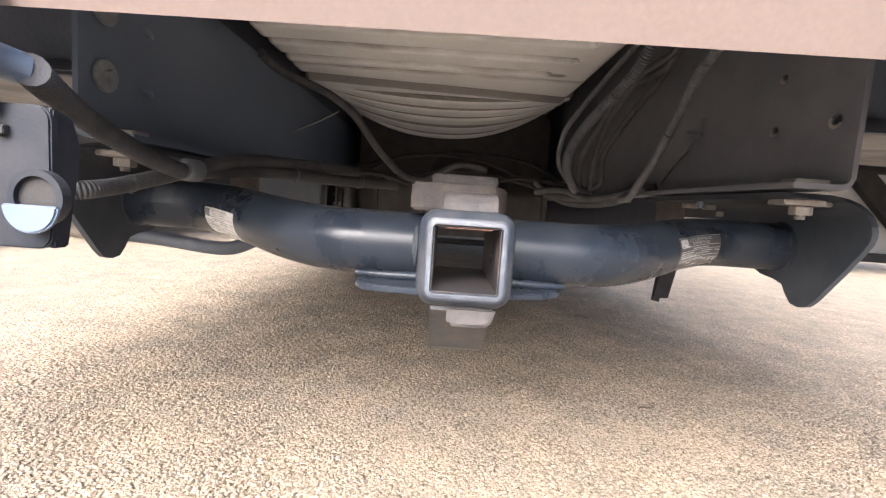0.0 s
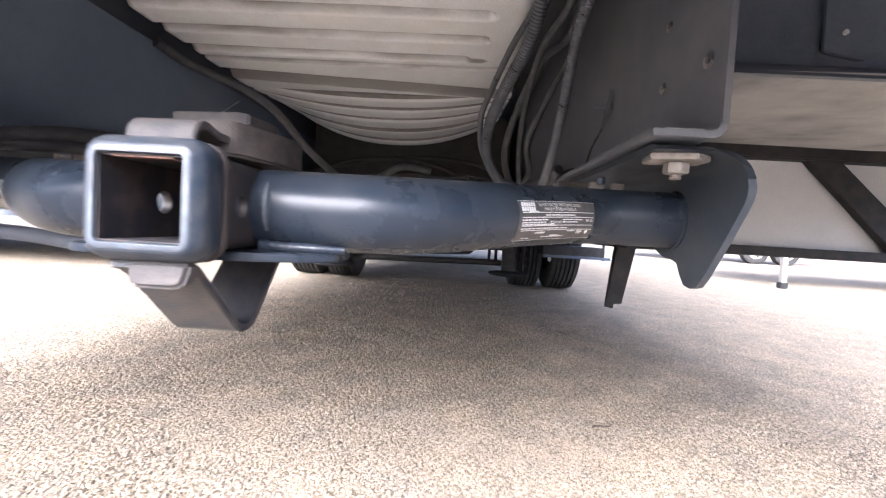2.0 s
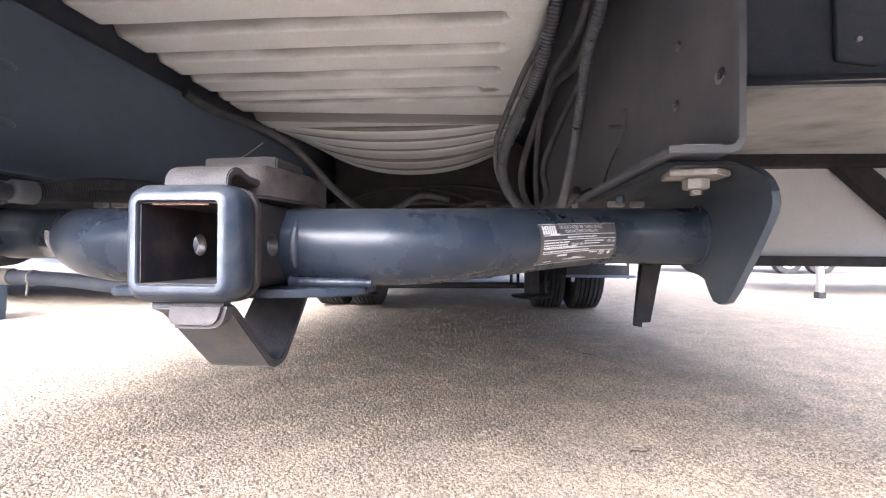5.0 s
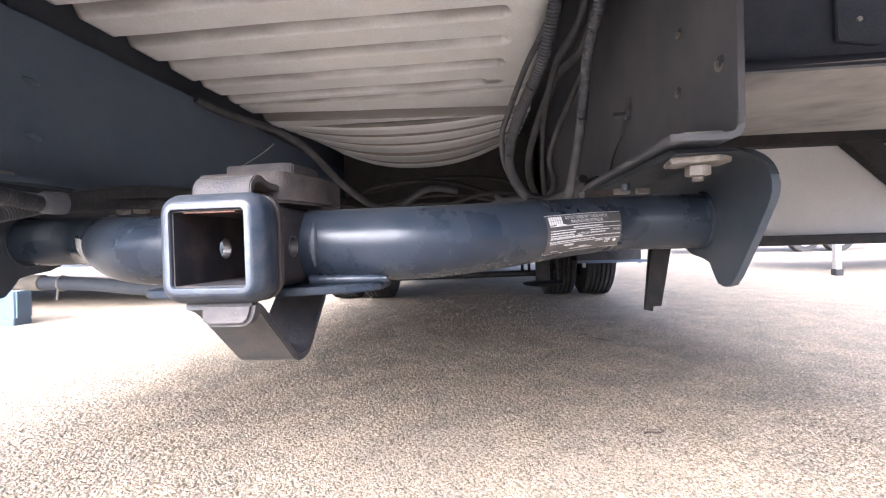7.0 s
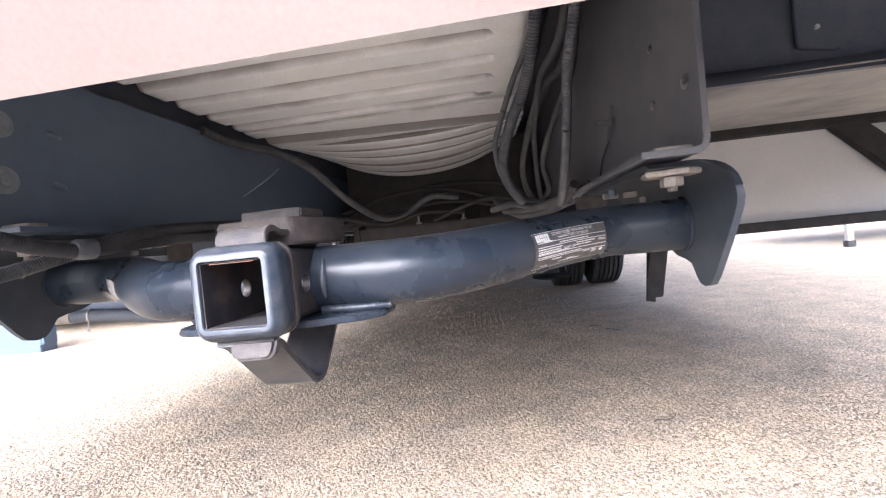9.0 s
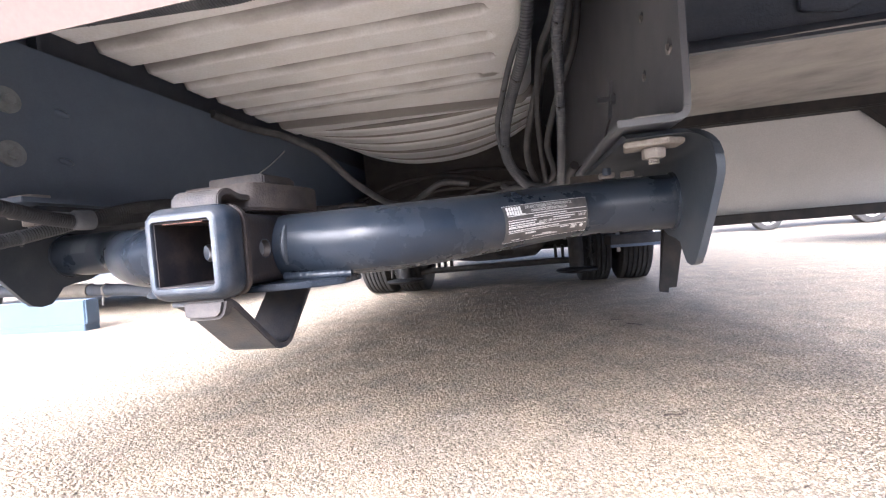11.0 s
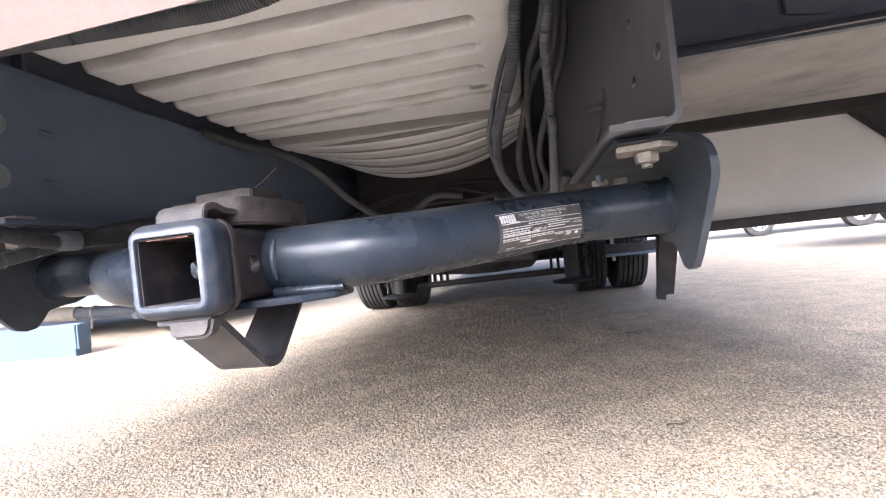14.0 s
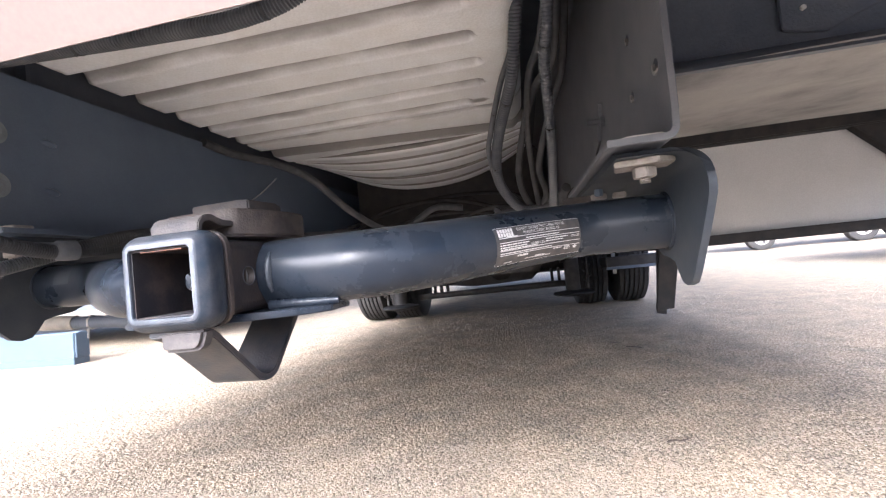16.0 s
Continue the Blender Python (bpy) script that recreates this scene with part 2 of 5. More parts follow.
def gravel_material():
    m = bpy.data.materials.new("gravel")
    m.use_nodes = True
    n, l = m.node_tree.nodes, m.node_tree.links
    b = n["Principled BSDF"]
    b.inputs["Roughness"].default_value = 0.95
    b.inputs["Specular IOR Level"].default_value = 0.1
    co = n.new("ShaderNodeTexCoord")
    vor = n.new("ShaderNodeTexVoronoi")
    vor.inputs["Scale"].default_value = 150
    nz = n.new("ShaderNodeTexNoise")
    nz.inputs["Scale"].default_value, nz.inputs["Detail"].default_value = 6.5, 10
    fine = n.new("ShaderNodeTexNoise")
    fine.inputs["Scale"].default_value, fine.inputs["Detail"].default_value = 320, 3
    for t in (vor, nz, fine):
        l.new(co.outputs["Object"], t.inputs["Vector"])
    c1 = n.new("ShaderNodeMix")
    c1.data_type = "RGBA"
    c1.inputs[6].default_value, c1.inputs[7].default_value = (0.332, 0.274, 0.203, 1), (0.253, 0.216, 0.169, 1)
    mr = n.new("ShaderNodeMapRange")
    mr.inputs[1].default_value, mr.inputs[2].default_value = 0.35, 0.65
    l.new(nz.outputs[0], mr.inputs[0])
    l.new(mr.outputs[0], c1.inputs[0])
    tone = n.new("ShaderNodeMapRange")
    tone.inputs[3].default_value, tone.inputs[4].default_value = 0.83, 1.11
    sep = n.new("ShaderNodeSeparateColor")
    l.new(vor.outputs["Color"], sep.inputs[0])
    l.new(sep.outputs[0], tone.inputs[0])
    v = n.new("ShaderNodeVectorMath")
    v.operation = "SCALE"
    l.new(c1.outputs[2], v.inputs[0])
    # shade and soil between the stones, put into the colour
    gap = n.new("ShaderNodeMapRange")
    gap.inputs[1].default_value, gap.inputs[2].default_value, gap.inputs[3].default_value, gap.inputs[4].default_value = 0.25, 0.75, 1.05, 0.58
    l.new(vor.outputs["Distance"], gap.inputs[0])
    both = n.new("ShaderNodeMath")
    both.operation = "MULTIPLY"
    l.new(tone.outputs[0], both.inputs[0])
    l.new(gap.outputs[0], both.inputs[1])
    l.new(both.outputs[0], v.inputs["Scale"])
    l.new(v.outputs[0], b.inputs["Base Color"])
    add = n.new("ShaderNodeMath")
    add.operation = "SUBTRACT"
    l.new(fine.outputs[0], add.inputs[0])
    l.new(vor.outputs["Distance"], add.inputs[1])
    bp = n.new("ShaderNodeBump")
    bp.inputs["Strength"].default_value, bp.inputs["Distance"].default_value = 0.9, 0.004
    l.new(add.outputs[0], bp.inputs["Height"])
    l.new(bp.outputs[0], b.inputs["Normal"])
    return m


gravel = gravel_material()


# ---- mesh helpers ----
from mathutils import geometry

def placed(ob):
    """Where an object stands in the world."""
    m = ob.matrix_parent_inverse @ ob.matrix_basis
    return placed(ob.parent) @ m if ob.parent else ob.matrix_basis.copy()


def part(name, bm, mat, parent=None, label="", smooth=True, angle=35):
    """Links a bmesh, in world metres, as one mesh object under a thing or a part."""
    me = bpy.data.meshes.new(name)
    bmesh.ops.recalc_face_normals(bm, faces=bm.faces)
    if smooth:
        lim = math.cos(radians(angle))
        for f in bm.faces:
            f.smooth = True
        for e in bm.edges:
            if len(e.link_faces) == 2 and e.link_faces[0].normal.dot(e.link_faces[1].normal) < lim:
                e.smooth = False
    bm.to_mesh(me)
    bm.free()
    me.materials.append(mat)
    ob = new(name, me)
    if parent is not None:
        ob.parent = parent
        ob.matrix_parent_inverse = placed(parent).inverted()
    if label:
        tagged(ob, label)
    return ob


def thing(name, base, label, category, group="", kind=""):
    e = new(name)
    e.empty_display_size = 0.05
    e.matrix_basis = Matrix.Translation(base)
    return tagged(e, label, category, group, kind)


def put3(axis, u, v, w):
    """(u, v) in the plane across an axis, w along it: x: (y, z); y: (x, z); z: (x, y)."""
    return {"x": (w, u, v), "y": (u, w, v), "z": (u, v, w)}[axis]


def prism(outline, axis, a, b, holes=(), bevel=0.0, bm=None):
    bm = bm or bmesh.new()
    from_tess = [[Vector((u, v, 0)) for u, v in loop] for loop in (outline, *holes)]
    tris = geometry.tessellate_polygon(from_tess)
    flat = [p for loop in (outline, *holes) for p in loop]
    lo = [bm.verts.new(put3(axis, u, v, a)) for u, v in flat]
    hi = [bm.verts.new(put3(axis, u, v, b)) for u, v in flat]
    if holes:
        for t in tris:
            bm.faces.new([lo[i] for i in t])
            bm.faces.new([hi[i] for i in reversed(t)])
    else:
        bm.faces.new(lo)
        bm.faces.new(hi[::-1])
    k, edges = 0, []
    for loop in (outline, *holes):
        c = len(loop)
        for i in range(c):
            p, q = k + i, k + (i + 1) % c
            bm.faces.new((lo[p], lo[q], hi[q], hi[p]))
        k += c
    bmesh.ops.recalc_face_normals(bm, faces=bm.faces)
    if bevel:
        es = [e for e in bm.edges if len(e.link_faces) == 2 and e.calc_face_angle(0) > radians(40)]
        bmesh.ops.bevel(bm, geom=es, offset=bevel, segments=2, affect="EDGES", clamp_overlap=True)
    return bm




def box(x0, x1, y0, y1, z0, z1, bevel=0.0, bm=None):
    made = prism([(x0, y0), (x1, y0), (x1, y1), (x0, y1)], "z", z0, z1, bevel=bevel)
    if bm is None:
        return made
    return join(bm, made)


def join(bm, other):
    me = bpy.data.meshes.new("tmp")
    other.to_mesh(me)
    other.free()
    bm.from_mesh(me)
    bpy.data.meshes.remove(me)
    return bm


def circle(u, v, r, n=20, turn=0.0):
    return [(u + r * math.cos(turn + 2 * math.pi * i / n), v + r * math.sin(turn + 2 * math.pi * i / n)) for i in range(n)]


def rounded(cu, cv, w, h, r, n=5):
    out = []
    for k, (su, sv) in enumerate(((1, 1), (-1, 1), (-1, -1), (1, -1))):
        for i in range(n + 1):
            a = math.pi / 2 * (k + i / n)
            out.append((cu + su * (w / 2 - r) + r * math.cos(a), cv + sv * (h / 2 - r) + r * math.sin(a)))
    return out


def rod(p, q, r, r2=None, n=20, bevel=0.0):
    """A solid round bar from p to q."""
    p, q = Vector(p), Vector(q)
    bm = bmesh.new()
    m = Matrix.Translation((p + q) / 2) @ (q - p).to_track_quat("Z", "Y").to_matrix().to_4x4()
    bmesh.ops.create_cone(bm, cap_ends=True, segments=n, radius1=r, radius2=r if r2 is None else r2, depth=(q - p).length, matrix=m)
    if bevel:
        es = [e for e in bm.edges if len(e.link_faces) == 2 and e.calc_face_angle(0) > radians(60)]
        bmesh.ops.bevel(bm, geom=es, offset=bevel, segments=2, affect="EDGES", clamp_overlap=True)
    return bm


def smooth_path(points, step):
    """Points along a Catmull-Rom curve through the given ones, evenly spaced."""
    pts = [Vector(p) for p in points]
    pts = [2 * pts[0] - pts[1], *pts, 2 * pts[-1] - pts[-2]]
    dense = []
    for a, b, c, d in zip(pts, pts[1:], pts[2:], pts[3:]):
        for i in range(24):
            t = i / 24
            dense.append(0.5 * (2 * b + (c - a) * t + (2 * a - 5 * b + 4 * c - d) * t * t + (3 * b - a - 3 * c + d) * t ** 3))
    dense.append(pts[-2])
    out, left = [dense[0]], step
    for a, b in zip(dense, dense[1:]):
        seg = (b - a).length
        while seg >= left > 0:
            a = a + (b - a) * (left / seg)
            seg -= left
            out.append(a)
            left = step
        left -= seg
    out.append(dense[-1])
    return out


def sweep(points, radius, n=14, step=0.012, ribs=0.0, cap=True, bm=None):
    """A round hose through points. ribs: the pitch of its corrugation."""
    bm = bm or bmesh.new()
    path = smooth_path(points, ribs / 4 if ribs else step)
    up = Vector((0.31, 0.12, 0.94)).normalized()
    rings = []
    for i, p in enumerate(path):
        d = (path[min(i + 1, len(path) - 1)] - path[max(i - 1, 0)]).normalized()
        side = d.cross(up)
        if side.length < 1e-3:
            side = d.cross(Vector((1, 0, 0)))
        side.normalize()
        up = side.cross(d).normalized()
        r = radius(i / (len(path) - 1)) if callable(radius) else radius
        if ribs:
            r *= 1.0 if i % 4 < 2 else 0.84
        rings.append([bm.verts.new(p + r * (math.cos(2 * math.pi * k / n) * side + math.sin(2 * math.pi * k / n) * up)) for k in range(n)])
    for a, b in zip(rings, rings[1:]):
        for k in range(n):
            bm.faces.new((a[k], a[(k + 1) % n], b[(k + 1) % n], b[k]))
    if cap:
        bm.faces.new(rings[0][::-1])
        bm.faces.new(rings[-1])
    return bm


def strip(profile, axis, a, b, thick, bevel=0.0):
    """A bent flat bar: a profile line across an axis, thickened, and drawn from a to b."""
    pts = [Vector(p) for p in profile]
    left, right = [], []
    for i, p in enumerate(pts):
        d1 = (pts[i] - pts[i - 1]).normalized() if i else None
        d2 = (pts[i + 1] - pts[i]).normalized() if i + 1 < len(pts) else None
        d = ((d1 or d2) + (d2 or d1)).normalized()
        nrm = Vector((-d.y, d.x))
        k = thick / 2 / max(0.4, nrm.dot(Vector((-(d1 or d2).y, (d1 or d2).x))))
        left.append(tuple(p + nrm * k))
        right.append(tuple(p - nrm * k))
    return prism(left + right[::-1], axis, a, b, bevel=bevel)


def arc_bend(points, radius, n=4):
    """Rounds the inner corners of a line."""
    pts = [Vector(p) for p in points]
    out = [pts[0]]
    for a, b, c in zip(pts, pts[1:], pts[2:]):
        r = min(radius, (b - a).length / 2.1, (c - b).length / 2.1)
        p, q = b + (a - b).normalized() * r, b + (c - b).normalized() * r
        for i in range(n + 1):
            t = i / n
            out.append((1 - t) ** 2 * p + 2 * t * (1 - t) * b + t * t * q)
    out.append(pts[-1])
    return [tuple(p) for p in out]


def hexbolt(at, axis, r, head, shank=0.0, shank_r=0.0):
    """A hexagonal head, its axis along the unit vector, with a threaded end past it."""
    at, d = Vector(at), Vector(axis).normalized()
    bm = rod(at, at + d * head, r, n=6, bevel=head * 0.08)
    if shank:
        join(bm, sweep([at + d * head * 0.9, at + d * (head + shank / 2), at + d * (head + shank)], shank_r, n=12, ribs=0.002))
    return bm


def lathe_x(profile, cx, cy, cz, n=64):
    """A solid of revolution about a line along x: the profile's rows are (x offset, radius)."""
    bm = bmesh.new()
    rings = []
    for px, pr in profile:
        rings.append([bm.verts.new((cx + px, cy + pr * math.cos(2 * math.pi * k / n), cz + pr * math.sin(2 * math.pi * k / n))) for k in range(n)])
    for a, b in zip(rings, rings[1:]):
        for k in range(n):
            bm.faces.new((a[k], a[(k + 1) % n], b[(k + 1) % n], b[k]))
    bm.faces.new(rings[0][::-1])
    bm.faces.new(rings[-1])
    return bm


CX = 0.0205  # the vehicle's middle line


def mirror(x):
    return 2 * CX - x


# ---- ground ----
def grains(x, y, cell, seed):
    """Height from 0 to 1 of rounded stones, one in every jittered cell."""
    i0, j0 = np.floor(x / cell).astype(np.int64), np.floor(y / cell).astype(np.int64)
    best = np.zeros_like(x)
    for di in (-1, 0, 1):
        for dj in (-1, 0, 1):
            i, j = i0 + di, j0 + dj
            h = (i * 73856093 ^ j * 19349663 ^ seed * 83492791) & 0xFFFFF
            r1, r2, r3 = (h * 16807 % 65521) / 65521.0, (h * 48271 % 65519) / 65519.0, (h * 69621 % 65497) / 65497.0
            d2 = ((x - (i + r1) * cell) ** 2 + (y - (j + r2) * cell) ** 2) / (cell * (0.45 + 0.4 * r3)) ** 2
            best = np.maximum(best, np.sqrt(np.maximum(0.0, 1 - d2)) * (0.35 + 0.65 * r3))
    return best


def ground_height(x, y):
    return 0.012 * noise.noise(Vector((x * 0.7, y * 0.7, 3.1))) - 0.004


def build_ground():
    """One sheet out to the horizon, with packed stones in relief under and behind the vehicle."""
    half = [0.0]
    while half[-1] < 2.05:
        half.append(half[-1] + 0.0026 * max(1.0, half[-1] / 0.60))
    fine_x = 0.14 + np.array([-v for v in half[:0:-1]] + half)
    fine_y, y = [], 0.50
    while y < 3.4:
        fine_y.append(y)
        y += 0.0024 * max(1.0, y / 0.78)
    xs = np.concatenate(([-400, -120, -40, -15], np.arange(-6, -1.96, 0.25), fine_x, np.arange(2.25, 8.1, 0.25), [15, 40, 120, 400]))
    ys = np.concatenate(([-400, -120, -40, -12], np.arange(-4, 0.45, 0.25), fine_y, np.arange(3.5, 14.1, 0.25), [20, 40, 120, 400]))
    gx, gy = np.meshgrid(xs, ys)
    low = np.array([[ground_height(x, y) if abs(x) < 8.5 and -4.2 < y < 14.5 else -0.004 for x in xs[::6]] for y in ys[::6]])
    rows = np.array([np.interp(xs, xs[::6], r) for r in low])
    z = np.array([np.interp(ys, ys[::6], rows[:, k]) for k in range(len(xs))]).T
    patch = 0.5 + 0.5 * np.sin(gx * 9.1 + 2.0 * np.sin(gy * 6.3)) * np.sin(gy * 7.7 + 1.7 * np.sin(gx * 5.1))
    relief = np.maximum(0.0110 * grains(gx, gy, 0.0092, 1) * (0.35 + 0.65 * patch), 0.0084 * grains(gx, gy, 0.0066, 2)) + 0.0035 * patch
    prints = np.clip(np.minimum.reduce([(gx + 0.16) / 0.06, (0.26 - gx) / 0.06, (gy - 2.5) / 0.15, (3.35 - gy) / 0.2]), 0, 1)
    relief = relief + 0.004 * prints * (np.maximum(np.sin(gx * 190 + gy * 9), np.sin(gy * 150 - gx * 40)) > 0.55)
    inside = np.clip(np.minimum.reduce([(gx + 1.95) / 0.6, (2.2 - gx) / 0.6, (gy - 0.5) / 0.05, (3.4 - gy) / 0.8]), 0, 1)
    z = z + relief * inside
    w = len(xs)
    k = np.arange(len(ys) - 1)[:, None] * w + np.arange(w - 1)[None, :]
    faces = np.stack((k, k + 1, k + 1 + w, k + w), axis=-1).reshape(-1, 4)
    me = bpy.data.meshes.new("ground")
    me.from_pydata(np.column_stack((gx.ravel(), gy.ravel(), z.ravel())).tolist(), [], faces.tolist())
    me.materials.append(gravel)
    return tagged(new("ground", me), "tan gravel ground of packed crushed stone", "ground", kind="structure")


def build_pebbles():
    """Loose crushed stone on the ground, thinning out with distance."""
    rng = np.random.default_rng(5)
    shapes = []
    base = bmesh.new()
    bmesh.ops.create_icosphere(base, subdivisions=1, radius=1.0)
    vb = np.array([v.co[:] for v in base.verts])
    fb = np.array([[v.index for v in f.verts] for f in base.faces])
    base.free()
    for k in range(12):
        shapes.append(vb * rng.uniform(0.62, 1.2, (len(vb), 1)) * rng.uniform((0.8, 0.8, 0.5), (1.25, 1.1, 0.8)))
    vs, fs, n = [], [], 0
    for x0, x1, y0, y1, count, lo, hi in ((-0.75, 1.05, 0.56, 1.25, 32000, 0.0018, 0.0044), (-1.5, 1.8, 1.25, 2.2, 16000, 0.0018, 0.0046), (-2.4, 2.8, 2.2, 4.2, 6000, 0.0024, 0.0055)):
        xy = rng.uniform((x0, y0), (x1, y1), (count, 2))
        if y0 < 1:  # densest behind the hitch, thinning out to the sides
            xy[:, 0] = np.clip(rng.normal(0.14, 0.62, count), -1.9, 2.2)
        size = lo + (hi - lo) * rng.random(count) ** 1.6
        turn = rng.uniform(0, 6.283, count)
        for (x, y), r, a, k in zip(xy, size, turn, rng.integers(0, 12, count)):
            c, s = math.cos(a), math.sin(a)
            p = shapes[k] * r
            q = np.column_stack((c * p[:, 0] - s * p[:, 1] + x, s * p[:, 0] + c * p[:, 1] + y, p[:, 2] + ground_height(x, y) + (0.0085 if y < 1.2 else 0.0062) - 0.25 * r))
            vs.append(q)
            fs.append(fb + n)
            n += len(vb)
    me = bpy.data.meshes.new("gravel_stones")
    me.from_pydata(np.concatenate(vs).tolist(), [], np.concatenate(fs).tolist())
    me.materials.append(pebble)
    ob = new("gravel_stones", me)
    return tagged(ob, "loose crushed tan gravel stones lying on the ground", "gravel", kind="stuff")


build_ground()


def build_twig(points, r):
    pts = [(x, y, ground_height(x, y) + 0.014) for x, y in points]
    return tagged(part("twig", sweep(pts, lambda u: r * (1 - 0.5 * u), n=7, step=0.004), twig_brown), "small dark brown twig lying on the gravel", "twig", "twigs")


build_twig([(0.568, 1.172), (0.585, 1.180), (0.602, 1.176), (0.618, 1.186)], 0.0026)
build_twig([(0.700, 2.235), (0.725, 2.225), (0.760, 2.190)], 0.0028)
build_twig([(0.645, 2.33), (0.675, 2.325), (0.70, 2.31)], 0.0026)


# ---- motorhome body ----
def build_body():
    b = thing("motorhome_body", (CX, 2.5, 0.6), "cream motorhome body with a black dusty underside over gravel", "motorhome")
    # rear skirt; the tuck at its lower edge is added to dim the panel
    prof = arc_bend([(0.253, 0.618), (0.118, 0.872), (0.100, 1.05), (0.100, 3.1)], 0.06, 6)
    rear = strip(prof, "x", CX - 1.27, CX + 1.27, 0.0035)
    for v in rear.verts:
        v.co.z += 0.003 + 0.010 * v.co.x
    part("rear_panel", rear, body_cream, b, "cream painted fibreglass rear panel tucked under at its lower edge", angle=20)
    # unseen roof, sides and front, added to keep sky light off the underside
    part("roof", box(CX - 1.27, CX + 1.27, 0.098, 8.5, 3.1, 3.16, 0.01), body_cream, b)
    for sx in (-1, 1):
        part("side_panel", box(CX + sx * 1.27 - 0.012, CX + sx * 1.27 + 0.012, 0.262, 8.5, 0.64, 3.1, 0.004), body_cream, b)
    part("floor_pan", box(CX - 1.25, CX + 1.25, 0.285, 8.4, 0.98, 1.02), underbody, b, "black undersealed floor pan")
    part("front_panel", box(CX - 1.25, CX + 1.25, 8.42, 8.48, 0.56, 3.1), body_cream, b)
    return b


body = build_body()


def build_side_panels():
    # behind the rail: a black drop panel and a dusty pan that runs forward from its foot
    for sx in (1, -1):
        x0, x1 = sorted((CX + sx * 0.425, CX + sx * 1.255))
        t = thing("rear_drop_panel", ((x0 + x1) / 2, 0.56, 0.66), "black undersealed panel with a dusty tan pan under the body", "underbody panel", "underbody panels")
        part("drop_panel", box(x0, x1, 0.578, 0.584, 0.6705, 0.975), underbody, t)
        pan = bmesh.new()
        cols, rows = 26, 16
        grid = []
        for j in range(rows):
            v = j / (rows - 1)
            row = []
            for i in range(cols):
                u = i / (cols - 1)
                x, y = x0 + (x1 - x0) * u, 0.530 + 0.435 * v
                z = 0.647 + 0.029 * v + 0.003 * noise.noise(Vector((x * 5, y * 9, 1.0)))
                row.append(pan.verts.new((x, y, z)))
            grid.append(row)
        for a, c in zip(grid, grid[1:]):
            for i in range(cols - 1):
                pan.faces.new((a[i], a[i + 1], c[i + 1], c[i]))
        ex = bmesh.ops.extrude_face_region(pan, geom=pan.faces[:])
        bmesh.ops.translate(pan, vec=(0, 0, 0.004), verts=[v for v in ex["geom"] if isinstance(v, bmesh.types.BMVert)])
        part("pan", pan, dusty_tan, t, "dusty tan pan")
        # mid-grey lip steps the tone from the black panel to the tan pan
        lip = [(0.578, 0.673), (0.562, 0.668), (0.545, 0.660), (0.533, 0.6515), (0.527, 0.6445)]
        part("rear_lip", strip(lip, "x", x0, x1, 0.003), bracket_grey, t, "mid-grey rolled lip between the black panel and the pan")
        if sx > 0:
            part("gusset", prism([(0.574, 0.9), (0.5775, 0.689), (0.583, 0.6865), (0.615, 0.681), (0.622, 0.682), (0.66, 0.698), (0.86, 0.782), (0.86, 0.9)], "y", 0.571, 0.5765, bevel=0.001), underbody, t, "black triangular gusset plate")
            # white print material stands in for the screw's glint
            part("screw", hexbolt((0.598, 0.571, 0.708), (0, -1, 0), 0.0030, 0.003), label_white, t, "screw head in white for its glint")


build_side_panels()


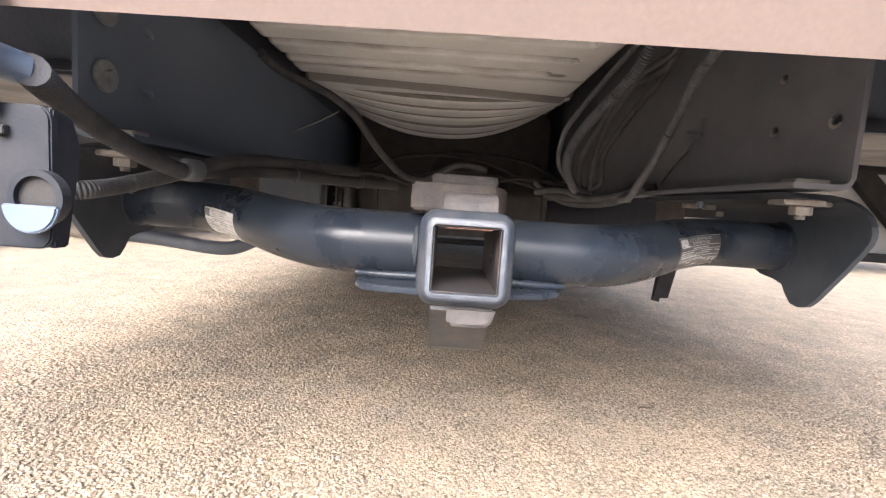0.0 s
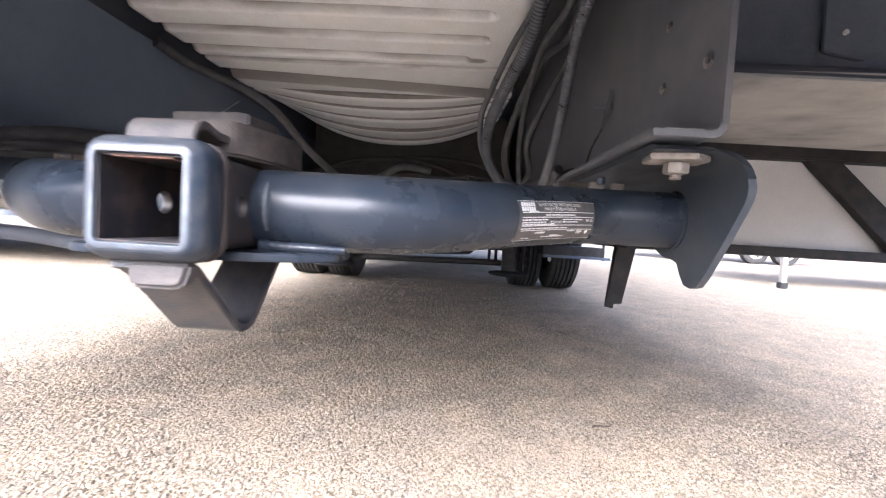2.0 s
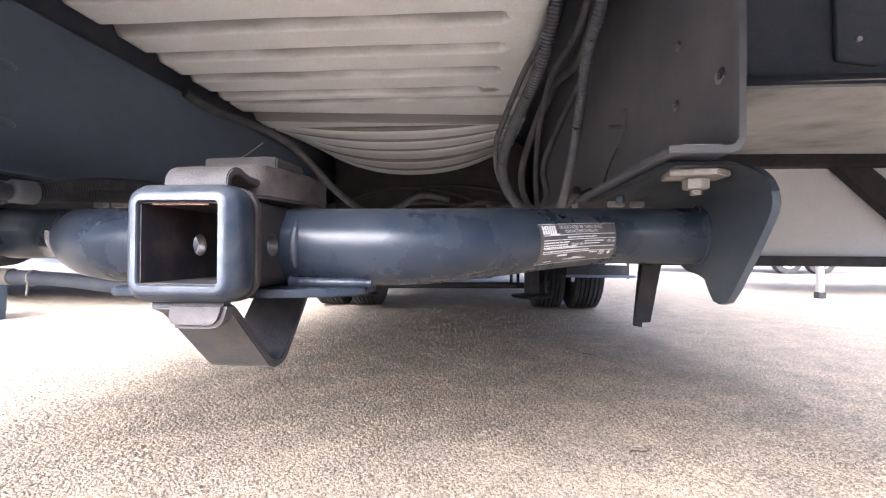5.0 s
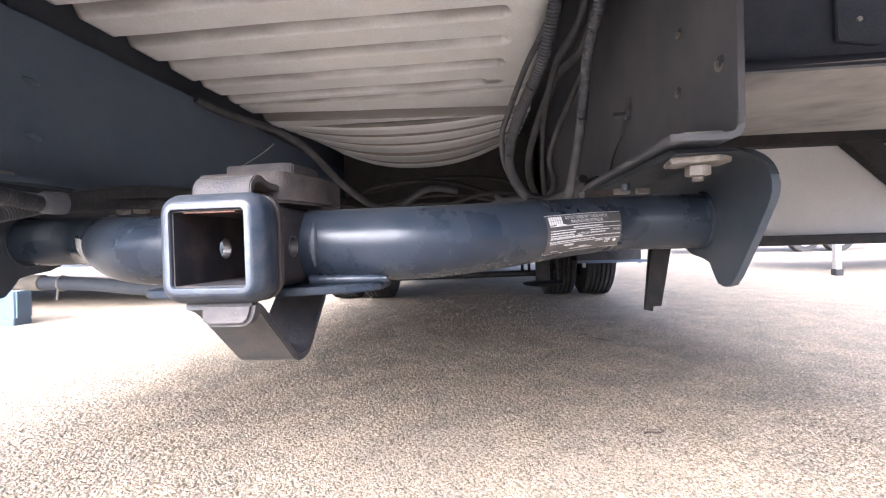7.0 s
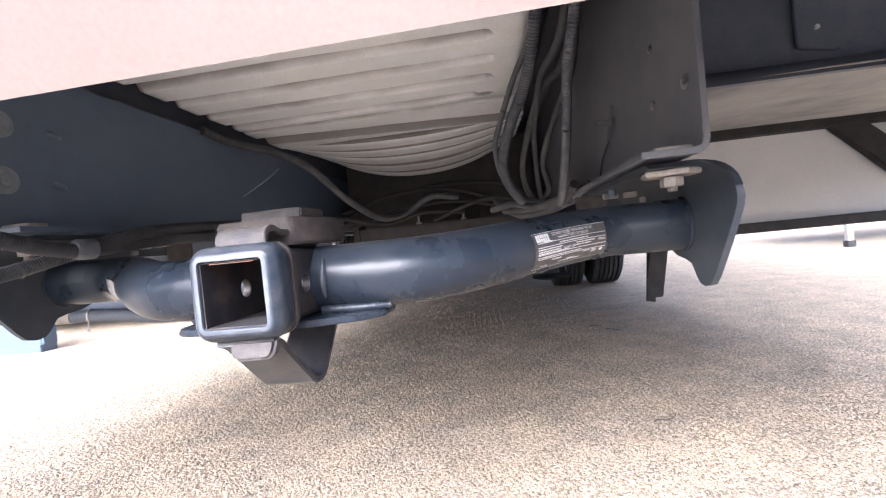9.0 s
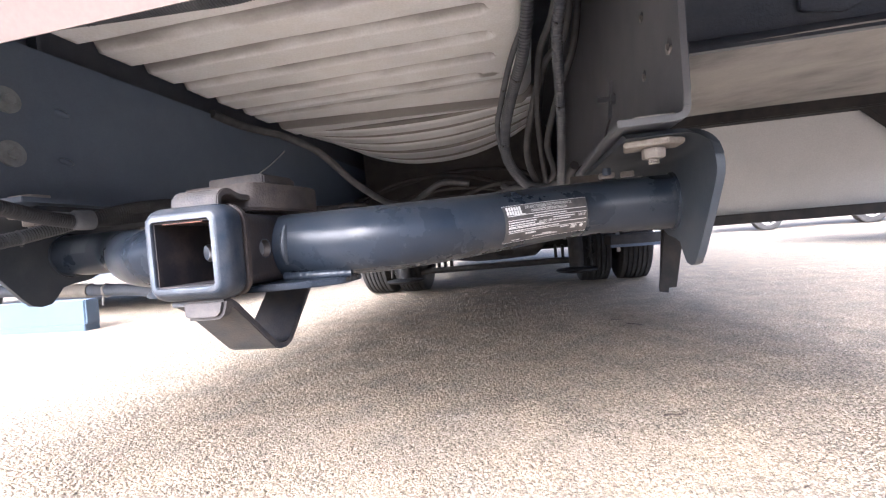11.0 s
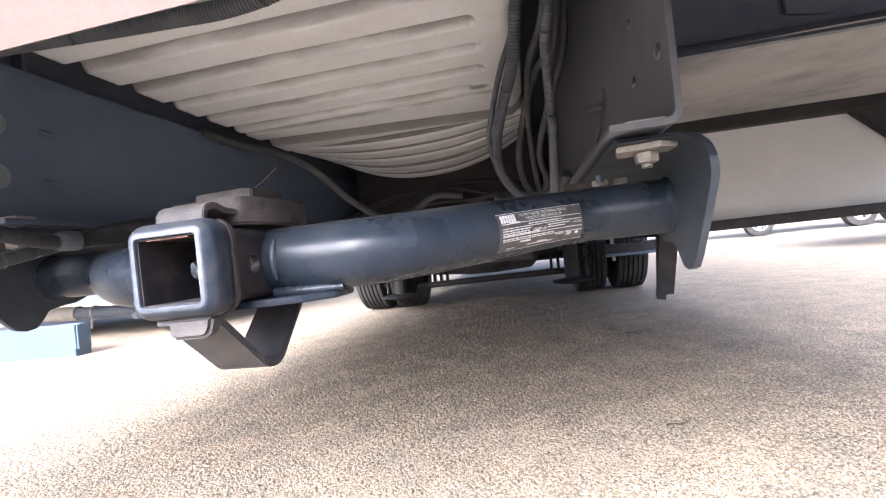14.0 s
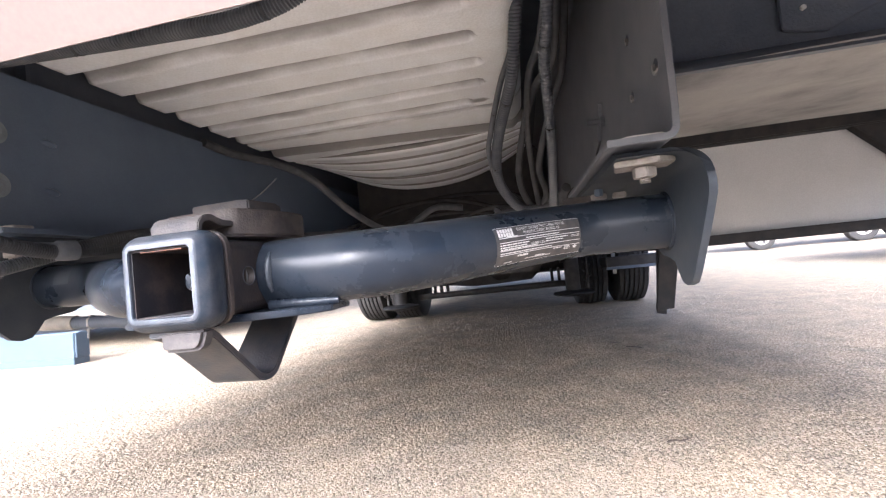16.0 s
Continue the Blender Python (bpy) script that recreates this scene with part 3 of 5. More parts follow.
# ---- chassis rails ----
def build_rail(right):
    s = 1 if right else -1
    web = CX + s * (0.416 if right else 0.42)
    mat_web = rail_dusty if right else rail_black
    t = thing("chassis_rail", (web, 0.5, 0.58), "black steel C-section chassis rail with dusty bolt holes" if right else "black steel C-section chassis rail with two washered bolts", "chassis rail", "chassis rails")
    top = 0.975 if right else 0.806
    holes = [circle(0.611, 0.656, 0.0065, 14), circle(0.517, 0.653, 0.008, 14), circle(0.606, 0.723, 0.006, 14), circle(0.515, 0.79, 0.008, 14)] if right else []
    outline = [(0.487, 0.586), (0.487, top), (3.2, top), (3.2, 0.586)]
    bm = prism(outline, "x", web - 0.003, web + 0.003, holes)
    part("web", bm, mat_web, t)
    inner = web - s * 0.062
    x0, x1 = sorted((inner, web + s * 0.004))
    # lower flange with a rounded root
    prof = arc_bend([(inner, 0.577), (web, 0.577), (web, 0.60)], 0.014, 5)
    part("lower_flange", strip(prof, "y", 0.488, 3.2, 0.0068, bevel=0.0008), rail_dusty if right else rail_black, t)
    u0, u1 = (x0, x1) if right else (web - 0.06, web - 0.003)
    part("upper_flange", box(u0, u1, 0.5, 3.2, top - 0.007, top), mat_web, t)
    if not right:
        # plate added to keep the gap above the rail dark
        part("closing_plate", box(web - 0.030, web - 0.024, 0.55, 3.2, 0.806, 0.978), underbody, t, "black plate added to hide the lit floor above the rail")
        for z in (0.719, 0.646):
            bm = rod((web + 0.004, 0.522, z), (web + 0.008, 0.522, z), 0.018, n=28, bevel=0.0008)
            w = part("washer", bm, washer_grey, t, "dull grey washer")
            part("bolt", hexbolt((web + 0.008, 0.522, z), (1, 0, 0), 0.0075, 0.007), washer_grey, w)
        for z in (0.646, 0.72):
            bm = bmesh.new()
            bmesh.ops.create_uvsphere(bm, u_segments=20, v_segments=10, radius=1.0, matrix=pose(web + 0.002, 0.597, z, rx=-10) @ Matrix.Diagonal((0.0052, 0.012, 0.0055, 1)))
            part("dimple", bm, mat_web, t)
    else:
        # bright crescents stand in for the light on the bolt hole edges
        for y, z, r in ((0.611, 0.656, 0.0065), (0.517, 0.653, 0.008), (0.606, 0.723, 0.006), (0.515, 0.79, 0.008)):
            arc = [radians(d) for d in range(-150, 31, 15)]
            crescent = [(y + (r + 0.0004) * math.cos(d), z + (r + 0.0004) * math.sin(d)) for d in arc] + [(y - 0.0012 + r * 0.72 * math.cos(d), z + 0.001 + r * 0.72 * math.sin(d)) for d in reversed(arc)]
            part("hole_crescent", prism(crescent, "x", web - 0.0046, web - 0.0020), zinc, t, "bright crescent for the lit edge of a bolt hole")
        # hidden plate added so that the bolt holes show dark
        part("dark_backing", box(web + 0.007, web + 0.010, 0.506, 0.72, 0.605, 0.84), underbody, t)
        # a stud with a bent tab part way along the web
        part("stud", rod((web - 0.003, 0.789, 0.681), (web - 0.030, 0.789, 0.681), 0.0045, n=10), rail_dusty, t)
        part("tab", strip(arc_bend([(0.776, 0.705), (0.789, 0.682), (0.812, 0.655)], 0.004, 2), "x", web - 0.012, web - 0.006, 0.003), rail_dusty, t)
        part("clip_wire", sweep([(web - 0.008, 0.812, 0.655), (web - 0.012, 0.85, 0.63), (web - 0.008, 0.90, 0.60)], 0.0018, n=8), cable_black, t)
        part("stud_nut", hexbolt((web - 0.003, 0.789, 0.681), (-1, 0, 0), 0.009, 0.007), rail_dusty, t)
    return t


build_rail(True)
build_rail(False)


# ---- ribbed floor shield and tank ----
def build_shield():
    t = thing("ribbed_tank", (CX, 0.9, 0.83), "dusty pale grey ribbed tank slung under the body floor", "tank")
    bm = bmesh.new()
    x0, x1 = -0.404, 0.318
    cols = [x0 + (x1 - x0) * i / 150 for i in range(151)]
    ys = np.arange(0.30, 1.262, 0.0025)
    ends = [(0.351, 0.25), (0.444, 0.25), (0.538, 0.25), (0.631, 0.25), (0.725, 0.248), (0.819, 0.25), (0.912, 0.246), (1.006, 0.212)]

    def ease(u):
        u = min(1.0, max(0.0, u))
        return u * u * (3 - 2 * u)

    grid = []
    for y in ys:
        row = []
        for x in cols:
            up = 0.0
            for r, end in ends:
                d = math.hypot(y - r, max(0.0, x - end + 0.018))
                up = max(up, ease((0.0205 - d) / 0.0115))
            z = 0.826 + 0.016 * up
            z += 0.030 * ease((0.012 - abs(y - 1.055)) / 0.009) + 0.055 * ease((0.036 - abs(y - 1.192 - 0.1045 * x)) / 0.014)
            z += 0.045 * ease((-0.372 - x) / 0.022)
            z += 0.03 * max(0.0, (x - 0.285) / 0.033) ** 2 + 0.0015 * noise.noise(Vector((x * 9, y * 9, 0.4)))
            row.append(bm.verts.new((x, y, z)))
        grid.append(row)
    for a, b in zip(grid, grid[1:]):
        for i in range(len(cols) - 1):
            bm.faces.new((a[i], a[i + 1], b[i + 1], b[i]))
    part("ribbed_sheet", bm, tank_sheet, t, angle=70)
    # the round-bellied far part, with rings of corrugation
    bm = bmesh.new()
    ys = np.arange(1.262, 2.1, 0.004)
    grid = []
    for y in ys:
        row = []
        for i in range(49):
            a = -1 + 2 * i / 48
            x = -0.04 + 0.37 * a
            far = (y - 1.2) / 0.6
            sag = 0.016 + 0.095 * min(1.3, far)
            ring = 0.5 + 0.5 * math.cos(2 * math.pi * (y - 1.2) / (0.070 + 0.03 * min(1.0, far)))
            z = 0.838 - 0.010 * far - 1.09 * sag * (1 - abs(a) ** 2.2) + 0.062 * min(1, far) + 0.034 * ring ** 7
            z += 0.10 * max(0.0, far - 1.0) ** 2
            row.append(bm.verts.new((x, y, z)))
        grid.append(row)
    for a, b in zip(grid, grid[1:]):
        for i in range(48):
            bm.faces.new((a[i], a[i + 1], b[i + 1], b[i]))
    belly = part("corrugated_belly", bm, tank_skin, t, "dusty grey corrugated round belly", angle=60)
    # ring grooves take a darker material in place of their shade
    belly.data.materials.append(groove_shade)
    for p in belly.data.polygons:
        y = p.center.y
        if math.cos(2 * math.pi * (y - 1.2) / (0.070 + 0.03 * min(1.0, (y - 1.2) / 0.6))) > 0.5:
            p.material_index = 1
    return t


build_shield()


# ---- trailer hitch ----
RT = 0.0315


def hitch_line(d):
    """The middle of the cross tube at a distance d from the vehicle's middle line."""
    u = min(1.0, max(0.0, (abs(d) - 0.105) / 0.25))
    u = u * u * (3 - 2 * u)
    return Vector((CX + d, 0.440 + 0.160 * u, 0.4875 + 0.0165 * u))


def tube_frame(d):
    along = (hitch_line(d + 0.002) - hitch_line(d - 0.002)).normalized()
    back = (Vector((0, -1, 0)) - along * along.dot(Vector((0, -1, 0)))).normalized()
    return hitch_line(d), along, back, back.cross(along) if back.cross(along).z > 0 else along.cross(back)


def on_tube(d, angle, r):
    """A point of the tube's skin: angle up from straight back."""
    c, along, back, up = tube_frame(d)
    return c + r * (math.cos(angle) * back + math.sin(angle) * up)


def skin_quad(bm, d0, d1, a0, a1, r, nd=10, na=6):
    rows = [[bm.verts.new(on_tube(d0 + (d1 - d0) * i / nd, a0 + (a1 - a0) * j / na, r)) for i in range(nd + 1)] for j in range(na + 1)]
    for p, q in zip(rows, rows[1:]):
        for i in range(nd):
            bm.faces.new((p[i], p[i + 1], q[i + 1], q[i]))
    return bm


def build_hitch():
    t = thing("trailer_hitch", (CX, 0.44, 0.43), "dark blue-black steel trailer hitch with a square receiver", "trailer hitch")
    # cross tube, one half either side of the receiver
    for s in (-1, 1):
        bm = bmesh.new()
        rings = []
        ds = [s * (0.030 + (0.4315 - 0.030) * i / 72) for i in range(73)]
        for d in ds:
            rings.append([bm.verts.new(on_tube(d, 2 * math.pi * k / 40, RT)) for k in range(40)])
        for a, b in zip(rings, rings[1:]):
            for k in range(40):
                bm.faces.new((a[k], a[(k + 1) % 40], b[(k + 1) % 40], b[k]))
        bm.faces.new(rings[0])
        bm.faces.new(rings[-1])
        part("cross_tube", bm, hitch_paint, t)
        # weld where the tube meets the receiver
        ring = [Vector((CX + s * 0.0435, 0.440 + (RT + 0.0005) * math.cos(a), 0.4875 + (RT + 0.001) * math.sin(a))) for a in np.linspace(math.pi * 0.80, math.pi * 1.17, 20)]
        part("weld", sweep(ring, lambda u: 0.0034 * max(0.15, math.sin(math.pi * u)) ** 0.5 + 0.0004 * math.sin(u * 41), n=8, step=0.002), bracket_paint, t)
        # bead along the chain plate
        bead = [(CX + s * 0.036, 0.4200, 0.4590), (CX + s * 0.058, 0.4205, 0.4588), (CX + s * 0.078, 0.4215, 0.4586), (CX + s * 0.100, 0.4260, 0.4582)]
        part("weld", sweep(bead, lambda u: 0.0048 - 0.0012 * u + 0.0002 * math.sin(u * 60), n=12, step=0.002), hitch_paint, t)
        if s < 0:
            part("faded_patch", skin_quad(bmesh.new(), -0.392, -0.366, 0.05, 0.95, RT + 0.0004), bracket_paint, t, "faded grey square patch")
        # weld at the end plate
        c = hitch_line(s * 0.43)
        ring = [Vector((CX + s * 0.4298, c.y + (RT - 0.0002) * math.cos(a), c.z + (RT - 0.0002) * math.sin(a))) for a in np.linspace(0, 2 * math.pi, 40)]
        part("weld", sweep(ring, 0.0024, n=8, step=0.004, cap=False), hitch_paint, t)
    # receiver tube: rounded caps above and below, and side walls with pin holes
    cz, half, wall = 0.4875, 0.0315, 0.0055
    ro = 0.009
    shell, walls = bmesh.new(), []
    for s in (1, -1):
        outer, inner = [], []
        for i in range(7):
            a = math.pi / 2 * i / 6
            outer.append((CX + half - ro + ro * math.cos(a), cz + s * (half - ro + ro * math.sin(a))))
        for i in range(7):
            a = math.pi / 2 * (1 - i / 6)
            outer.append((CX - (half - ro + ro * math.cos(a)), cz + s * (half - ro + ro * math.sin(a))))
        hi = half - wall
        inner = [(CX - hi, cz + s * (half - ro)), (CX - hi, cz + s * hi), (CX + hi, cz + s * hi), (CX + hi, cz + s * (half - ro))]
        join(shell, prism(outer + inner, "y", 0.345, 0.478))
        hole = circle(0.398, cz, 0.0082, 22)
        zr = half - ro
        x0, x1 = sorted((CX + s * (half - wall), CX + s * half))
        walls.append(prism([(0.345, cz - zr), (0.478, cz - zr), (0.478, cz + zr), (0.345, cz + zr)], "x", x0, x1, [hole]))
    rec = part("receiver", shell, receiver_paint, t, "square receiver tube with pin holes")
    for wall_bm in walls:
        part("side_wall", wall_bm, receiver_paint, rec)
    # a rusty lining
    for a, b, c in ((-1, 1, 1), (-1, 1, -1), (-1, -1, -1), (1, 1, -1)):
        h = half - wall - 0.0006
        if a != b:
            part("lining", box(CX - h, CX + h, 0.3392, 0.476, cz + c * h - 0.0005, cz + c * h + 0.0005), rusty_inside, rec)
        else:
            x = CX + a * h
            part("lining", prism([(0.3392, cz - h), (0.476, cz - h), (0.476, cz + h), (0.3392, cz + h)], "x", x - 0.0004, x + 0.0004, [circle(0.398, cz, 0.0082, 22)]), rusty_inside, rec)
    part("rust_streak", prism([(CX - 0.017, 0.3385), (CX + 0.019, 0.3385), (CX + 0.016, 0.352), (CX + 0.004, 0.345), (CX - 0.010, 0.356)], "z", cz + 0.0238, cz + 0.0246), bright_rust, rec, "orange rust streak")
    # thin rings put in for the bright light at the pin holes
    for s in (1, -1):
        a, b = sorted((CX + s * (half - 0.0002), CX + s * (half + 0.0006)))
        part("pin_hole_edge", prism(circle(0.398, cz, 0.0085, 22), "x", a, b, [circle(0.398, cz, 0.0081, 22)]), worn_edge, rec, "thin ring standing for the light at a pin hole")
    # reinforcing collar: flared from its front rim
    bm = bmesh.new()
    rows = [(0.0522, 0.003, 0.352), (0.0522, 0.003, 0.3378), (0.0532, 0.003, 0.3366), (0.0618, 0.0070, 0.3366), (0.0640, 0.0080, 0.3374), (0.0715, 0.0125, 0.3415), (0.0742, 0.0138, 0.3445), (0.0756, 0.0148, 0.3490), (0.0758, 0.0150, 0.3565), (0.0745, 0.0145, 0.3600), (0.0700, 0.0125, 0.3620), (0.063, 0.009, 0.3620)]
    rings = []
    for w, r, y in rows:
        rings.append([bm.verts.new((u, y, v)) for u, v in rounded(CX, cz, w, w, r, 6)])
    for a, b in zip(rings, rings[1:]):
        c = len(a)
        for k in range(c):
            bm.faces.new((a[k], a[(k + 1) % c], b[(k + 1) % c], b[k]))
    part("collar", bm, collar_paint, rec, angle=50)
    # bare worn face of the rim
    bm = bmesh.new()
    rings = [[bm.verts.new((u, y, v)) for u, v in rounded(CX, cz, w, w, r, 6)] for w, r, y in ((0.0524, 0.003, 0.3374), (0.0532, 0.0033, 0.3362), (0.0590, 0.0060, 0.3361), (0.0604, 0.0067, 0.3366))]
    for a, b in zip(rings, rings[1:]):
        c = len(a)
        for k in range(c):
            bm.faces.new((a[k], a[(k + 1) % c], b[(k + 1) % c], b[k]))
    part("worn_rim", bm, worn_edge, rec, "worn bare steel rim", angle=50)
    # weld bead behind the collar
    part("backing_ring", prism(rounded(CX, cz, 0.0766, 0.0766, 0.016, 6), "y", 0.3625, 0.3675, [rounded(CX, cz, 0.0636, 0.0636, 0.009, 6)], bevel=0.0015), rusty_weld, rec, "rusty steel ring behind the collar")
    loop = [(u, 0.3692, v) for u, v in rounded(CX, cz, 0.0650, 0.0650, 0.010, 4)]
    part("weld", sweep([*loop, loop[0]], 0.0022, n=8, step=0.003, cap=False), hitch_paint, rec)
    # safety chain plate
    out = [(0.058, 0.383), (0.100, 0.398), (0.117, 0.418), (0.117, 0.458), (0.10, 0.472), (mirror(0.10), 0.472), (mirror(0.117), 0.458), (mirror(0.117), 0.402), (mirror(0.108), 0.388), (mirror(0.096), 0.383), (mirror(0.058), 0.379)]
    part("chain_plate", prism(out, "z", 0.4495, 0.4555, bevel=0.0012), hitch_paint, t)
    # end brackets: a side plate with a pointed foot, rolled over into a top flange
    for s in (1, -1):
        xo = CX + s * 0.434
        side = [(0.4735, 0.5375), (0.4715, 0.532), (0.4712, 0.526), (0.473, 0.519), (0.478, 0.511), (0.499, 0.483), (0.529, 0.446), (0.540, 0.4355), (0.553, 0.4322), (0.566, 0.4345), (0.575, 0.444), (0.584, 0.4565), (0.600, 0.4608), (0.625, 0.464), (0.645, 0.472), (0.660, 0.488), (0.70, 0.505), (0.74, 0.52), (0.74, 0.538)]
        x0, x1 = sorted((xo - 0.0035, xo + 0.0035))
        bk = part("end_bracket", prism(side, "x", x0, x1), bracket_paint, t)
        prof = [(CX + s * 0.362, 0.5665), (xo - s * 0.021, 0.5665)] + [(xo - s * 0.021 + s * 0.021 * math.sin(a), 0.5455 + 0.021 * math.cos(a)) for a in np.linspace(0.1, math.pi / 2, 10)] + [(xo, 0.5375)]
        bent = strip(prof, "y", 0.508, 0.86, 0.007)
        for v in bent.verts:
            if v.co.y < 0.6:
                v.co.y -= 0.0355 * min(1.0, max(0.0, (0.568 - v.co.z) / 0.030)) ** 0.5
        part("top_flange", bent, bracket_paint, bk)
        # clamp bolt, its square plate washer and nut
        wx = CX + s * 0.393
        part("plate_washer", prism([(wx - s * 0.031, 0.508), (wx + s * 0.008, 0.499), (wx + s * 0.027, 0.512), (wx + s * 0.027, 0.540), (wx - s * 0.024, 0.545)], "z", 0.5565, 0.5626, bevel=0.0012), washer_steel, bk, "rusty zinc plate washer")
        part("nut", hexbolt((wx, 0.523, 0.556), (0, 0, -1), 0.0115, 0.0105, 0.005, 0.0055), washer_steel, bk, "zinc hex nut on a bolt end")
        part("bolt_head", prism(rounded(wx, 0.523, 0.040, 0.028, 0.004, 3), "z", 0.5825, 0.5865, bevel=0.0008), zinc, bk)
    return t


hitch = build_hitch()


def build_top_bracket():
    t = thing("top_bracket", (CX, 0.40, 0.519), "dusty bare steel stepped bracket on top of the receiver", "bracket")
    plan = [(-0.029, 0.400), (0.036, 0.393), (0.043, 0.3945), (0.048, 0.399), (0.062, 0.446), (0.064, 0.466), (0.063, 0.484), (0.057, 0.490), (-0.02, 0.492), (-0.029, 0.482)]
    part("main_plate", prism(plan, "z", 0.5225, 0.5475, bevel=0.0022), rusty_steel, t)
    part("upper_plate", prism([(-0.012, 0.414), (0.040, 0.408), (0.048, 0.412), (0.053, 0.45), (0.046, 0.470), (-0.012, 0.470)], "z", 0.5475, 0.5565, bevel=0.0012), dusty_steel, t)
    # a strap rolled over at the front into a hollow curl
    curl = [(0.354, 0.5195), (0.3545, 0.5265)] + [(0.367 - 0.0125 * math.cos(a), 0.5275 + 0.0095 * math.sin(a)) for a in np.linspace(0.25, 2.2, 9)] + [(0.382, 0.5335), (0.402, 0.5335)]
    part("rolled_lip", strip(curl, "x", 0.0005, 0.0435, 0.0052, bevel=0.0008), dusty_steel, t)
    # dark block added where only a shaded gap lies under the plate
    part("under_block", box(-0.012, 0.036, 0.404, 0.470, 0.519, 0.5300, 0.001), rusty_inside, t, "dark block filling the shaded gap under the plate")
    return t


build_top_bracket()


def build_v_bracket():
    t = thing("v_bracket", (0.02, 0.42, 0.392), "dusty bare steel V-shaped bracket welded under the receiver", "bracket")
    prof = arc_bend([(0.349, 0.4485), (0.360, 0.4445), (0.417, 0.394), (0.437, 0.3935), (0.492, 0.4485)], 0.008, 4)
    part("v_strap", strip(prof, "x", -0.005, 0.045, 0.006, bevel=0.001), bracket_steel, t)
    lip = [(0.0135, 0.4335), (0.036, 0.4335), (0.0405, 0.4345), (0.0440, 0.4375), (0.0460, 0.4425), (0.0480, 0.4505), (0.0085, 0.4505), (0.0085, 0.4385), (0.0102, 0.4345)]
    part("front_lip", prism(lip, "y", 0.3445, 0.358, bevel=0.0028), dusty_steel, t)
    return t


build_v_bracket()


# ---- storage compartment ----
def build_storage():
    t = thing("storage_compartment", (0.95, 1.2, 0.44), "light grey storage compartment wall in a black frame", "storage compartment")
    part("back_panel", box(0.60, 1.25, 1.165, 1.18, 0.47, 0.69), box_grey, t, "dusty light grey panel")
    part("lower_rail", box(0.60, 1.29, 1.13, 1.19, 0.459, 0.482, 0.003), rubber, t)
    part("upper_rail", box(0.46, 1.29, 1.13, 1.19, 0.684, 0.72, 0.003), rubber, t)
    part("side_rail", box(1.245, 1.29, 1.13, 1.19, 0.478, 0.684, 0.003), rubber, t)
    part("brace", prism([(1.00, 0.684), (1.075, 0.684), (1.245, 0.530), (1.245, 0.478), (1.215, 0.478)], "y", 1.135, 1.16, bevel=0.002), rubber, t, "black diagonal brace")
    part("side_wall", box(1.275, 1.29, 1.19, 3.0, 0.459, 0.98), underbody, t)
    part("inner_wall", box(0.60, 0.612, 1.19, 3.0, 0.459, 0.98), underbody, t)
    part("bottom", box(0.60, 1.29, 1.19, 3.0, 0.459, 0.469), underbody, t)
    return t


build_storage()


def build_strap():
    t = thing("hanging_strap", (0.61, 1.2, 0.305), "pair of dusty black rubber straps hanging from the compartment", "strap")
    part("strap", prism([(0.606, 0.46), (0.650, 0.46), (0.624, 0.318), (0.584, 0.316)], "y", 1.195, 1.203, bevel=0.001), rubber, t)
    part("strap", prism([(0.604, 0.46), (0.630, 0.46), (0.611, 0.302), (0.590, 0.306)], "y", 1.215, 1.222, bevel=0.001), rubber, t)
    return t


build_strap()


# ---- labels on the tube ----
def lettering(text, height):
    """Flat triangles of a line of text, from the built-in font: points (u, v) and faces, u from 0."""
    cu = bpy.data.curves.new("line", "FONT")
    cu.body, cu.size, cu.resolution_u = text, height * 1.4, 2
    ob = bpy.data.objects.new("line", cu)
    scene.collection.objects.link(ob)
    bpy.context.view_layer.update()
    me = bpy.data.meshes.new_from_object(ob.evaluated_get(bpy.context.evaluated_depsgraph_get()))
    pts = [(v.co.x, v.co.y) for v in me.vertices]
    faces = [tuple(p.vertices) for p in me.polygons]
    bpy.data.objects.remove(ob)
    bpy.data.curves.remove(cu)
    bpy.data.meshes.remove(me)
    return pts, faces


